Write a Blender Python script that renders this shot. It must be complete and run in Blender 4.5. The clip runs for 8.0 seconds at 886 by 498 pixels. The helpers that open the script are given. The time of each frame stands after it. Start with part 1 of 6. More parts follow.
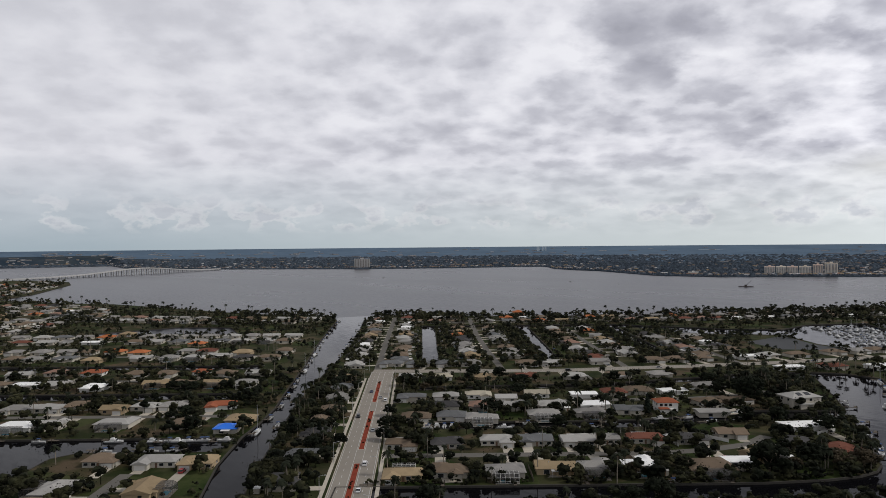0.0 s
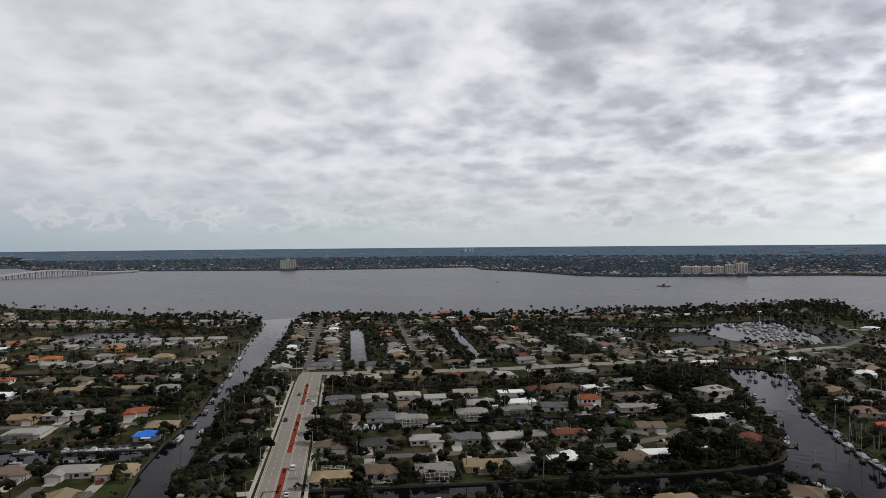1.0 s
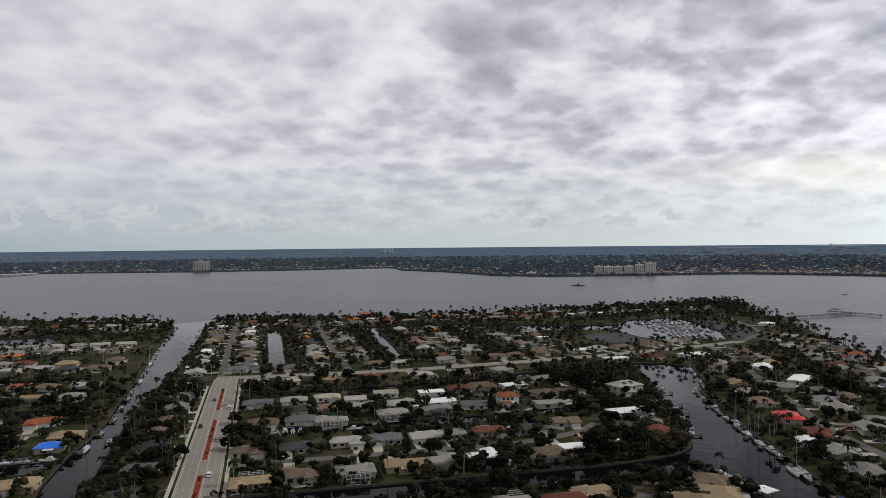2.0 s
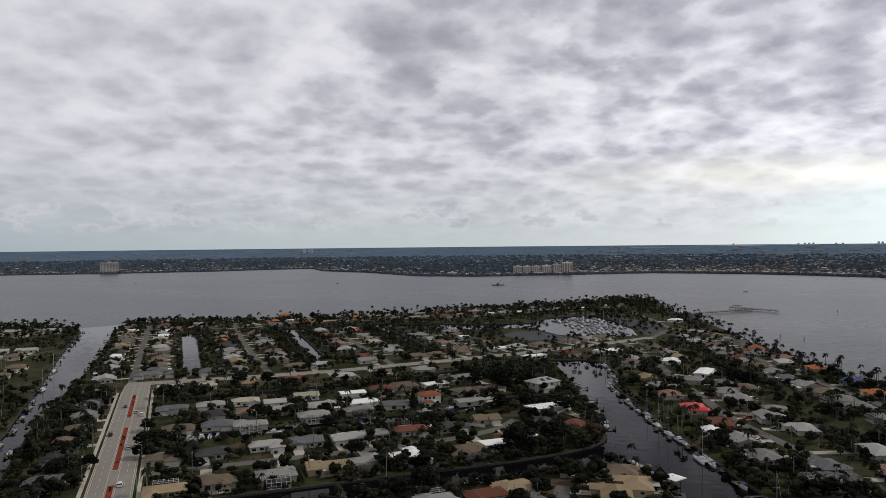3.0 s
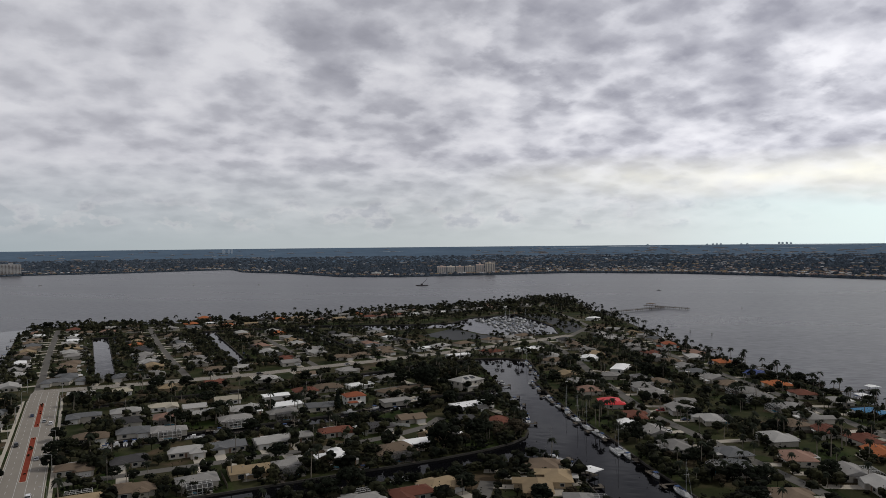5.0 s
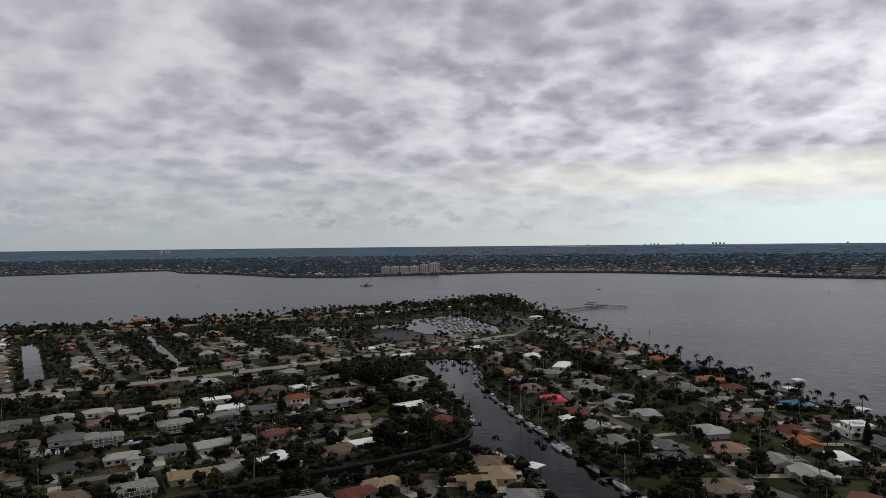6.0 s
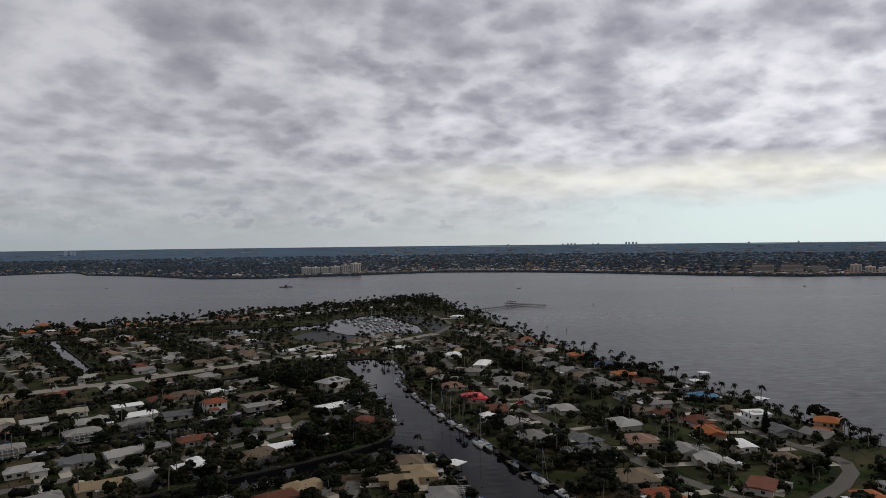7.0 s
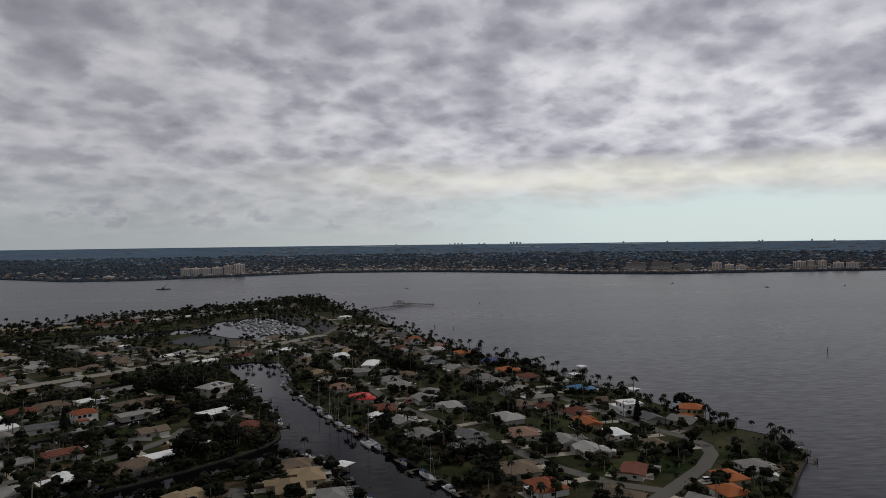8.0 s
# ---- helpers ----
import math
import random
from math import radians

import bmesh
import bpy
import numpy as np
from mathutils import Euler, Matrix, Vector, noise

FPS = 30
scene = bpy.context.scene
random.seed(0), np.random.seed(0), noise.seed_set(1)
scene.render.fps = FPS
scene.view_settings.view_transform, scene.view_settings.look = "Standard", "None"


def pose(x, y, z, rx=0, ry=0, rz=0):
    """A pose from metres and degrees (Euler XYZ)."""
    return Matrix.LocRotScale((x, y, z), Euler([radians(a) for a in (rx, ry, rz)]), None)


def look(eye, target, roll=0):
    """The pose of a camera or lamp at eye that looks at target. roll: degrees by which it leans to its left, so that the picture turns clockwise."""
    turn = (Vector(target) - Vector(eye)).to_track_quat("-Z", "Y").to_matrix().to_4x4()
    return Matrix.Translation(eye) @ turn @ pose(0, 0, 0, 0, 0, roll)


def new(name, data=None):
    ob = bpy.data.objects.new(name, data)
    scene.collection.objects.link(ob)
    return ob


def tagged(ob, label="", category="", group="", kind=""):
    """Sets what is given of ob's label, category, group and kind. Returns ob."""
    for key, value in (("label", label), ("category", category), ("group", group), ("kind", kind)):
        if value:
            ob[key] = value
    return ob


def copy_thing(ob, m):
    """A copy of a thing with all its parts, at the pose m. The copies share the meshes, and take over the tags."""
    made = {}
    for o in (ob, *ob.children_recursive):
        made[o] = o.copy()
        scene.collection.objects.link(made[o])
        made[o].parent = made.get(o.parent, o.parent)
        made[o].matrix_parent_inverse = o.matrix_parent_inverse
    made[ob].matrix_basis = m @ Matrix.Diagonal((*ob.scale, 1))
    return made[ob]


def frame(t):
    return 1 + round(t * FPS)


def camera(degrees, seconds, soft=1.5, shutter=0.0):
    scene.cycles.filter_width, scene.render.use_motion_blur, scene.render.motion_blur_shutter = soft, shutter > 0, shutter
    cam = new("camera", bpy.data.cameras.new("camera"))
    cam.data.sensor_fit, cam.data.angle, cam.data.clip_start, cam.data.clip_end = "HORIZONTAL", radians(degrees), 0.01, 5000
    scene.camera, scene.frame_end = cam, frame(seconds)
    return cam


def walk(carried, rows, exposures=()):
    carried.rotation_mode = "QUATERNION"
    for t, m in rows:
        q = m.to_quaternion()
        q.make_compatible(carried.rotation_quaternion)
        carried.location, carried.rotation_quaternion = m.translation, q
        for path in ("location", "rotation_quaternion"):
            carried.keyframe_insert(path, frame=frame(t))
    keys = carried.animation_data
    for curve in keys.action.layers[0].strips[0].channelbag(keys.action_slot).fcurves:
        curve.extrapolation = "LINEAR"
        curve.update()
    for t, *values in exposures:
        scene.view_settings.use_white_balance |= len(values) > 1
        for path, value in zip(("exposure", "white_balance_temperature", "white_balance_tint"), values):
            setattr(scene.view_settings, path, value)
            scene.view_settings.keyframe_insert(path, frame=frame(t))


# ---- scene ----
# ---- camera ----
cam = camera(64.98, 8.0, soft=0.55)
walk(cam, [
    (0, pose(0.00, 0.00, 100.00, 89.585, 0.520, 0.000)),
    (0.5, pose(-0.42, -0.66, 100.03, 89.609, 0.490, -3.111)),
    (1, pose(-0.83, -1.32, 100.06, 89.610, 0.500, -5.937)),
    (1.5, pose(-1.25, -1.98, 100.09, 89.618, 0.510, -9.189)),
    (3, pose(-2.49, -3.96, 100.18, 89.568, 0.560, -19.057)),
    (3.5, pose(-2.91, -4.62, 100.21, 89.552, 0.550, -21.758)),
    (4, pose(-3.32, -5.27, 100.24, 89.557, 0.590, -23.075)),
    (4.5, pose(-3.74, -5.93, 100.27, 89.556, 0.570, -23.984)),
    (6, pose(-4.99, -7.91, 100.36, 89.525, 0.580, -29.898)),
    (6.5, pose(-5.40, -8.57, 100.39, 89.498, 0.600, -33.053)),
    (7, pose(-5.82, -9.23, 100.42, 89.462, 0.660, -36.343)),
    (7.5, pose(-6.23, -9.89, 100.45, 89.411, 0.690, -40.909)),
    (8, pose(-6.65, -10.55, 100.48, 89.350, 0.690, -45.534)),
], exposures=((0, 0.0), (1.5, -0.03), (3.5, -0.17), (4.7, -0.26), (6, -0.38), (7.2, -0.53), (8, -0.69)))

# ---- light ----
def link(nt, a, b):
    nt.links.new(a, b)


def node(nt, kind, **values):
    n = nt.nodes.new(kind)
    for key, value in values.items():
        n.inputs[key.replace("_", " ")].default_value = value
    return n


def ramp(nt, src, stops):
    r = nt.nodes.new("ShaderNodeValToRGB")
    r.color_ramp.elements[0].position, r.color_ramp.elements[0].color = stops[0][0], (*stops[0][1], 1)
    r.color_ramp.elements[1].position, r.color_ramp.elements[1].color = stops[-1][0], (*stops[-1][1], 1)
    for p, c in stops[1:-1]:
        r.color_ramp.elements.new(p).color = (*c, 1)
    link(nt, src, r.inputs[0])
    return r.outputs[0]


def calc(nt, op, a, b=None, c=None, clamp=False):
    n = nt.nodes.new("ShaderNodeMath")
    n.operation, n.use_clamp = op, clamp
    for i, v in enumerate((a, b, c)):
        if v is None:
            continue
        if isinstance(v, (int, float)):
            n.inputs[i].default_value = v
        else:
            link(nt, v, n.inputs[i])
    return n.outputs[0]


SUN_EL, SUN_AZ = 42, 98          # degrees up, degrees to the right of the y axis
world = bpy.data.worlds.new("overcast_sky")
scene.world = world
world.use_nodes = True
nt = world.node_tree
nt.nodes.clear()
place = nt.nodes.new("ShaderNodeTexCoord").outputs["Generated"]
xyz = nt.nodes.new("ShaderNodeSeparateXYZ")
link(nt, place, xyz.inputs[0])
up = calc(nt, "MAXIMUM", xyz.outputs[2], 0.0)
deep = calc(nt, "ADD", up, 0.30)
flat = nt.nodes.new("ShaderNodeCombineXYZ")
link(nt, calc(nt, "DIVIDE", xyz.outputs[0], deep), flat.inputs[0])
link(nt, calc(nt, "DIVIDE", xyz.outputs[1], deep), flat.inputs[1])
edge = calc(nt, "ADD", calc(nt, "MULTIPLY", xyz.outputs[0], 0.93), calc(nt, "MULTIPLY", xyz.outputs[1], 0.36))
big = node(nt, "ShaderNodeTexNoise", Scale=2.2, Detail=3.0, Roughness=0.5)
mid = node(nt, "ShaderNodeTexNoise", Scale=8.0, Detail=6.0, Roughness=0.53)
bend = node(nt, "ShaderNodeTexNoise", Scale=11.0, Detail=4.0, Roughness=0.6)
for n in (big, mid, bend):
    link(nt, flat.outputs[0], n.inputs["Vector"])
shift = nt.nodes.new("ShaderNodeVectorMath")
shift.operation = "MULTIPLY_ADD"
link(nt, bend.outputs["Color"], shift.inputs[0])
shift.inputs[1].default_value = (0.11, 0.11, 0.0)
link(nt, flat.outputs[0], shift.inputs[2])
lump = calc(nt, "ADD", calc(nt, "MULTIPLY", mid.outputs["Fac"], 0.34), calc(nt, "MULTIPLY", big.outputs["Fac"], 0.22))
for size, weight in ((5.6, 0.24), (13.0, 0.13)):
    puff = node(nt, "ShaderNodeTexVoronoi", Scale=size)
    puff.feature, puff.voronoi_dimensions = "SMOOTH_F1", "2D"
    puff.inputs["Smoothness"].default_value = 0.4
    link(nt, shift.outputs[0], puff.inputs["Vector"])
    lump = calc(nt, "MULTIPLY_ADD", calc(nt, "SUBTRACT", 0.85, puff.outputs["Distance"]), weight, lump)
# the large cloud masses and the breaks between them: degrees right of the y axis, degrees up, their half widths, thickness
MASSES = [(15.2, 14.4, 3.4, 2.8, 0.15), (-28, 18, 7, 2.4, 0.07), (-3, 9.0, 5, 1.2, 0.05), (23.5, 9.3, 3.6, 1.0, 0.07), (20.5, 18.4, 5, 1.8, 0.07), (34, 15.8, 5.5, 3.0, 0.12),
          (36, 11.6, 4.5, 1.1, 0.06), (46, 12.4, 6, 1.8, 0.08), (49, 17, 7, 2.8, 0.08), (66, 16.5, 6, 3.2, 0.11), (53.5, 9.8, 6, 1.0, 0.07), (71, 5.8, 15, 1.2, 0.11), (76, 12, 6, 2.2, 0.07)]
BREAKS = [(-28.5, 15, 4.5, 1.6, -0.06), (-9.5, 15.6, 4.5, 1.8, -0.05), (-7, 9.8, 3.5, 1.1, -0.04), (7.5, 15.4, 3.2, 3.0, -0.06), (27.6, 17, 1.7, 3.8, -0.11), (31.5, 12.9, 3.2, 0.9, -0.08),
          (54, 12.8, 2.2, 1.3, -0.10), (58.7, 13.4, 2.0, 1.1, -0.08), (62.5, 10.6, 2.4, 1.4, -0.11), (68.6, 11.0, 2.4, 1.4, -0.11), (68.5, 15.6, 2.0, 1.5, -0.08), (20.5, 12.6, 3.0, 1.0, -0.05)]
bearing = nt.nodes.new("ShaderNodeCombineXYZ")
degree = 180 / math.pi
link(nt, calc(nt, "MULTIPLY", calc(nt, "ARCTAN2", xyz.outputs[0], xyz.outputs[1]), degree), bearing.inputs[0])
link(nt, calc(nt, "MULTIPLY", calc(nt, "ARCSINE", xyz.outputs[2]), degree), bearing.inputs[1])
ragged = nt.nodes.new("ShaderNodeVectorMath")
ragged.operation = "MULTIPLY_ADD"
link(nt, bend.outputs["Color"], ragged.inputs[0])
ragged.inputs[1].default_value = (6.0, 4.0, 0.0)
link(nt, bearing.outputs[0], ragged.inputs[2])
for az, el, wide, high, thickness in MASSES + BREAKS:
    gone = nt.nodes.new("ShaderNodeVectorMath")
    gone.operation = "MULTIPLY_ADD"
    link(nt, ragged.outputs[0], gone.inputs[0])
    gone.inputs[1].default_value = (1 / wide, 1 / high, 0.0)
    gone.inputs[2].default_value = (-(az + 3.0) / wide, -(el + 2.0) / high, 0.0)
    near = nt.nodes.new("ShaderNodeVectorMath")
    near.operation = "DOT_PRODUCT"
    link(nt, gone.outputs[0], near.inputs[0])
    link(nt, gone.outputs[0], near.inputs[1])
    lump = calc(nt, "MULTIPLY_ADD", calc(nt, "DIVIDE", 1.0, calc(nt, "MULTIPLY_ADD", near.outputs["Value"], near.outputs["Value"], 1.0)), thickness * 0.95, lump)
deck = ramp(nt, lump, [(0.30, (0.92, 0.92, 0.97)), (0.38, (0.80, 0.80, 0.86)), (0.45, (0.66, 0.665, 0.73)), (0.52, (0.51, 0.515, 0.58)), (0.62, (0.38, 0.385, 0.45)), (0.78, (0.25, 0.255, 0.31))])
# thinner and more even away from the sun
even = nt.nodes.new("ShaderNodeMix")
even.data_type = "RGBA"
link(nt, calc(nt, "MULTIPLY", calc(nt, "SUBTRACT", 0.85, edge, clamp=True), 0.70), even.inputs[0])
link(nt, deck, even.inputs[6])
even.inputs[7].default_value = (0.68, 0.685, 0.735, 1)
# low haze under the deck, paler and a little blue
low = ramp(nt, up, [(0.0, (1, 1, 1)), (0.05, (0.6, 0.6, 0.6)), (0.12, (0.0, 0.0, 0.0))])
haze = nt.nodes.new("ShaderNodeMix")
haze.data_type = "RGBA"
link(nt, low, haze.inputs[0])
link(nt, even.outputs[2], haze.inputs[6])
# small flat-based cumulus low over the horizon
far_puff = node(nt, "ShaderNodeTexNoise", Scale=22.0, Detail=5.0, Roughness=0.55)
tall = nt.nodes.new("ShaderNodeVectorMath")
tall.operation = "MULTIPLY"
tall.inputs[1].default_value = (1.0, 1.0, 1.7)
link(nt, place, tall.inputs[0])
link(nt, tall.outputs[0], far_puff.inputs["Vector"])
low_band = ramp(nt, up, [(0.016, (0, 0, 0)), (0.028, (1, 1, 1)), (0.052, (1, 1, 1)), (0.078, (0, 0, 0))])
body = calc(nt, "MULTIPLY", calc(nt, "MULTIPLY", calc(nt, "SUBTRACT", far_puff.outputs["Fac"], 0.51), 12.0, clamp=True), low_band)
tint = nt.nodes.new("ShaderNodeMix")
tint.data_type = "RGBA"
link(nt, calc(nt, "MULTIPLY", calc(nt, "ADD", edge, 0.1), 0.95, clamp=True), tint.inputs[0])
tint.inputs[6].default_value, tint.inputs[7].default_value = (0.36, 0.43, 0.48, 1), (0.66, 0.70, 0.70, 1)
cumulus = nt.nodes.new("ShaderNodeMix")
cumulus.data_type = "RGBA"
link(nt, calc(nt, "MULTIPLY", body, 0.7), cumulus.inputs[0])
link(nt, tint.outputs[2], cumulus.inputs[6])
link(nt, ramp(nt, far_puff.outputs["Fac"], [(0.52, (0.84, 0.83, 0.80)), (0.57, (0.66, 0.67, 0.69)), (0.64, (0.42, 0.45, 0.50))]), cumulus.inputs[7])
link(nt, cumulus.outputs[2], haze.inputs[7])
# towards the sun the deck ends above the horizon: a bright rim and a pale clear strip
wave = calc(nt, "MULTIPLY_ADD", big.outputs["Fac"], 0.05, 0.045)
gap = calc(nt, "MULTIPLY", calc(nt, "MULTIPLY", calc(nt, "SUBTRACT", wave, up), 45.0, clamp=True), calc(nt, "MULTIPLY", calc(nt, "SUBTRACT", edge, 0.89), 11.0, clamp=True))
near_rim = calc(nt, "SUBTRACT", 1.0, calc(nt, "MULTIPLY", calc(nt, "ABSOLUTE", calc(nt, "SUBTRACT", calc(nt, "ADD", wave, 0.016), up)), 32.0), clamp=True)
rim = calc(nt, "MULTIPLY", calc(nt, "MULTIPLY", near_rim, calc(nt, "MULTIPLY", calc(nt, "SUBTRACT", edge, 0.74), 4.5, clamp=True)), calc(nt, "MULTIPLY_ADD", mid.outputs["Fac"], 1.2, 0.0))
sky = nt.nodes.new("ShaderNodeTexSky")
sky.sky_type, sky.sun_disc = "NISHITA", False
sky.sun_elevation, sky.sun_rotation = radians(SUN_EL), radians(SUN_AZ)
clear, cloud = nt.nodes.new("ShaderNodeBackground"), nt.nodes.new("ShaderNodeBackground")
link(nt, sky.outputs[0], clear.inputs[0])
clear.inputs[1].default_value = 0.13
pale = nt.nodes.new("ShaderNodeMix")
pale.data_type = "RGBA"
link(nt, gap, pale.inputs[0])
link(nt, haze.outputs[2], pale.inputs[6])
pale.inputs[7].default_value = (0.76, 0.90, 0.91, 1)
glow = nt.nodes.new("ShaderNodeMix")
glow.data_type = "RGBA"
link(nt, rim, glow.inputs[0])
link(nt, pale.outputs[2], glow.inputs[6])
glow.inputs[7].default_value = (1.1, 1.07, 0.92, 1)
link(nt, glow.outputs[2], cloud.inputs[0])
# the sky is dimmed overhead, above the view, to hold down light on the ground
overhead_dim = ramp(nt, up, [(0.0, (1.0,) * 3), (0.36, (0.96,) * 3), (0.55, (0.68,) * 3), (0.75, (0.54,) * 3), (1.0, (0.50,) * 3)])
# brighter towards the hidden sun
sunward = calc(nt, "MULTIPLY_ADD", calc(nt, "MULTIPLY", calc(nt, "SUBTRACT", edge, 0.7), 3.4, clamp=True), 0.33, 1.0)
# and duller on the side away from it
away = calc(nt, "MULTIPLY_ADD", calc(nt, "MULTIPLY", calc(nt, "SUBTRACT", -0.2, edge), 1.25, clamp=True), -0.3, 1.0)
link(nt, calc(nt, "MULTIPLY", calc(nt, "MULTIPLY", overhead_dim, sunward), away), cloud.inputs[1])
both, out = nt.nodes.new("ShaderNodeMixShader"), nt.nodes.new("ShaderNodeOutputWorld")
link(nt, calc(nt, "MULTIPLY", gap, 0.12), both.inputs[0])
link(nt, cloud.outputs[0], both.inputs[1])
link(nt, clear.outputs[0], both.inputs[2])
link(nt, both.outputs[0], out.inputs[0])

lamp = bpy.data.lights.new("sun", "SUN")
lamp.energy, lamp.angle, lamp.color = 1.5, radians(12), (1.0, 0.96, 0.9)
sun = new("sun", lamp)
sun.matrix_world = look((0, 0, 0), (-math.sin(radians(SUN_AZ)) * math.cos(radians(SUN_EL)),
                                    -math.cos(radians(SUN_AZ)) * math.cos(radians(SUN_EL)), -math.sin(radians(SUN_EL))))


# ---- materials ----
def surface(name, colour, rough=0.85, vary=0.25, grain=1.5, patch=0.12, each=0.0, bump=0.0, metal=0.0, second=None, ior=1.45, islands=0.0, sheen=None):
    """A surface with coarse patches and fine grain; each: how far single objects differ in tone."""
    m = bpy.data.materials.new(name)
    m.use_nodes = True
    t = m.node_tree
    p = t.nodes["Principled BSDF"]
    p.inputs["Roughness"].default_value, p.inputs["Metallic"].default_value, p.inputs["IOR"].default_value = rough, metal, ior
    p.inputs["Specular IOR Level"].default_value = sheen if sheen is not None else 0.5 if rough < 0.6 else 0.25 if rough < 0.8 else 0.08
    where = t.nodes.new("ShaderNodeNewGeometry").outputs["Position"]
    fine = node(t, "ShaderNodeTexNoise", Scale=grain, Detail=4.0, Roughness=0.65)
    coarse = node(t, "ShaderNodeTexNoise", Scale=patch, Detail=3.0, Roughness=0.55)
    link(t, where, fine.inputs["Vector"])
    link(t, where, coarse.inputs["Vector"])
    tone = calc(t, "ADD", calc(t, "MULTIPLY", fine.outputs["Fac"], 0.5), calc(t, "MULTIPLY", coarse.outputs["Fac"], 0.5))
    gain = calc(t, "MULTIPLY_ADD", calc(t, "SUBTRACT", tone, 0.5), vary * 4, 1.0)
    if each:
        info = t.nodes.new("ShaderNodeObjectInfo")
        gain = calc(t, "MULTIPLY", gain, calc(t, "MULTIPLY_ADD", info.outputs["Random"], 2 * each, 1 - each))
    if islands:
        lone = t.nodes.new("ShaderNodeNewGeometry").outputs["Random Per Island"]
        gain = calc(t, "MULTIPLY", gain, calc(t, "MULTIPLY_ADD", lone, 2 * islands, 1 - islands))
    if second:
        mix = t.nodes.new("ShaderNodeMix")
        mix.data_type = "RGBA"
        link(t, calc(t, "MULTIPLY_ADD", calc(t, "SUBTRACT", coarse.outputs["Fac"], 0.5), 5.0, 0.5, clamp=True), mix.inputs[0])
        mix.inputs[6].default_value, mix.inputs[7].default_value = (*colour, 1), (*second, 1)
        base = mix.outputs[2]
    else:
        rgb = t.nodes.new("ShaderNodeRGB")
        rgb.outputs[0].default_value = (*colour, 1)
        base = rgb.outputs[0]
    mul = t.nodes.new("ShaderNodeVectorMath")
    mul.operation = "SCALE"
    link(t, base, mul.inputs[0])
    link(t, calc(t, "MAXIMUM", gain, 0.1), mul.inputs["Scale"])
    link(t, mul.outputs[0], p.inputs["Base Color"])
    if bump:
        b = node(t, "ShaderNodeBump", Strength=0.6, Distance=bump)
        link(t, fine.outputs["Fac"], b.inputs["Height"])
        link(t, b.outputs[0], p.inputs["Normal"])
    return m


def lawn_material():
    """Lawns that differ from lot to lot: green, dull or dry."""
    m = surface("lawn", (0.024, 0.030, 0.012), 0.95, 0.5, 0.9, 0.05, bump=0.06, second=(0.054, 0.046, 0.030))
    t = m.node_tree
    p = t.nodes["Principled BSDF"]
    old = p.inputs["Base Color"].links[0].from_socket
    lots = node(t, "ShaderNodeTexVoronoi", Scale=0.045)
    link(t, t.nodes.new("ShaderNodeNewGeometry").outputs["Position"], lots.inputs["Vector"])
    split = t.nodes.new("ShaderNodeSeparateColor")
    link(t, lots.outputs["Color"], split.inputs[0])
    tint = ramp(t, split.outputs[0], [(0.0, (0.75, 0.9, 0.6)), (0.35, (1.0, 1.0, 0.9)), (0.6, (0.8, 1.15, 0.6)), (0.8, (1.3, 1.15, 1.1)), (1.0, (1.6, 1.35, 1.3))])
    mul = t.nodes.new("ShaderNodeVectorMath")
    mul.operation = "MULTIPLY"
    link(t, old, mul.inputs[0])
    link(t, tint, mul.inputs[1])
    link(t, mul.outputs[0], p.inputs["Base Color"])
    return m


GRASS = lawn_material()
# distance haze is put into this ground colour as a blue cast
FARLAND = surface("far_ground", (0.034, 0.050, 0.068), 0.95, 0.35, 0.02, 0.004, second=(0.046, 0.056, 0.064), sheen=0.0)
ASPHALT = surface("worn_asphalt", (0.27, 0.245, 0.21), 0.9, 0.14, 3.0, 0.06)
STREET = surface("street_asphalt", (0.135, 0.127, 0.114), 0.9, 0.16, 3.0, 0.06)
CONCRETE = surface("concrete", (0.43, 0.39, 0.325), 0.85, 0.2, 3.0, 0.2, each=0.15)
SEAWALL = surface("seawall_concrete", (0.06, 0.056, 0.05), 0.9, 0.3, 2.0, 0.2)
SLATELOT = surface("car_park_asphalt", (0.075, 0.078, 0.082), 0.9, 0.16, 3.0, 0.06)
FOAM = surface("wake_foam", (0.30, 0.31, 0.32), 0.7, 0.4, 0.6, 0.05)
PAINT = surface("road_paint", (0.6, 0.6, 0.58), 0.7, 0.2, 4.0, 0.5)
MULCH = surface("red_mulch", (0.22, 0.045, 0.025), 0.95, 0.25, 2.5, 0.3, bump=0.05)
STUCCO = surface("stucco", (0.46, 0.43, 0.37), 0.9, 0.08, 4.0, 0.3, each=0.22)
STUCCO_TAN = surface("tan_stucco", (0.40, 0.31, 0.20), 0.9, 0.08, 4.0, 0.3, each=0.15)
STUCCO_WHITE = surface("white_stucco", (0.68, 0.67, 0.63), 0.9, 0.06, 4.0, 0.3, each=0.08)
TRIM = surface("white_trim", (0.62, 0.61, 0.58), 0.6, 0.06, 6.0, 0.5)
GLASS = surface("window_glass", (0.02, 0.023, 0.026), 0.08, 0.1, 2.0, 0.5)
DOORPAINT = surface("door_paint", (0.20, 0.12, 0.08), 0.5, 0.1, 6.0, 0.5, each=0.4)
BRONZE = surface("bronze_frame", (0.055, 0.045, 0.038), 0.5, 0.1, 6.0, 0.5)
POOL = surface("pool_water", (0.06, 0.30, 0.42), 0.08, 0.1, 0.8, 0.3, bump=0.03, ior=1.33)
WOOD = surface("weathered_dock_wood", (0.12, 0.103, 0.083), 0.9, 0.25, 5.0, 0.4, each=0.25)
DARKWOOD = surface("creosoted_piling", (0.06, 0.05, 0.042), 0.9, 0.25, 5.0, 0.4)
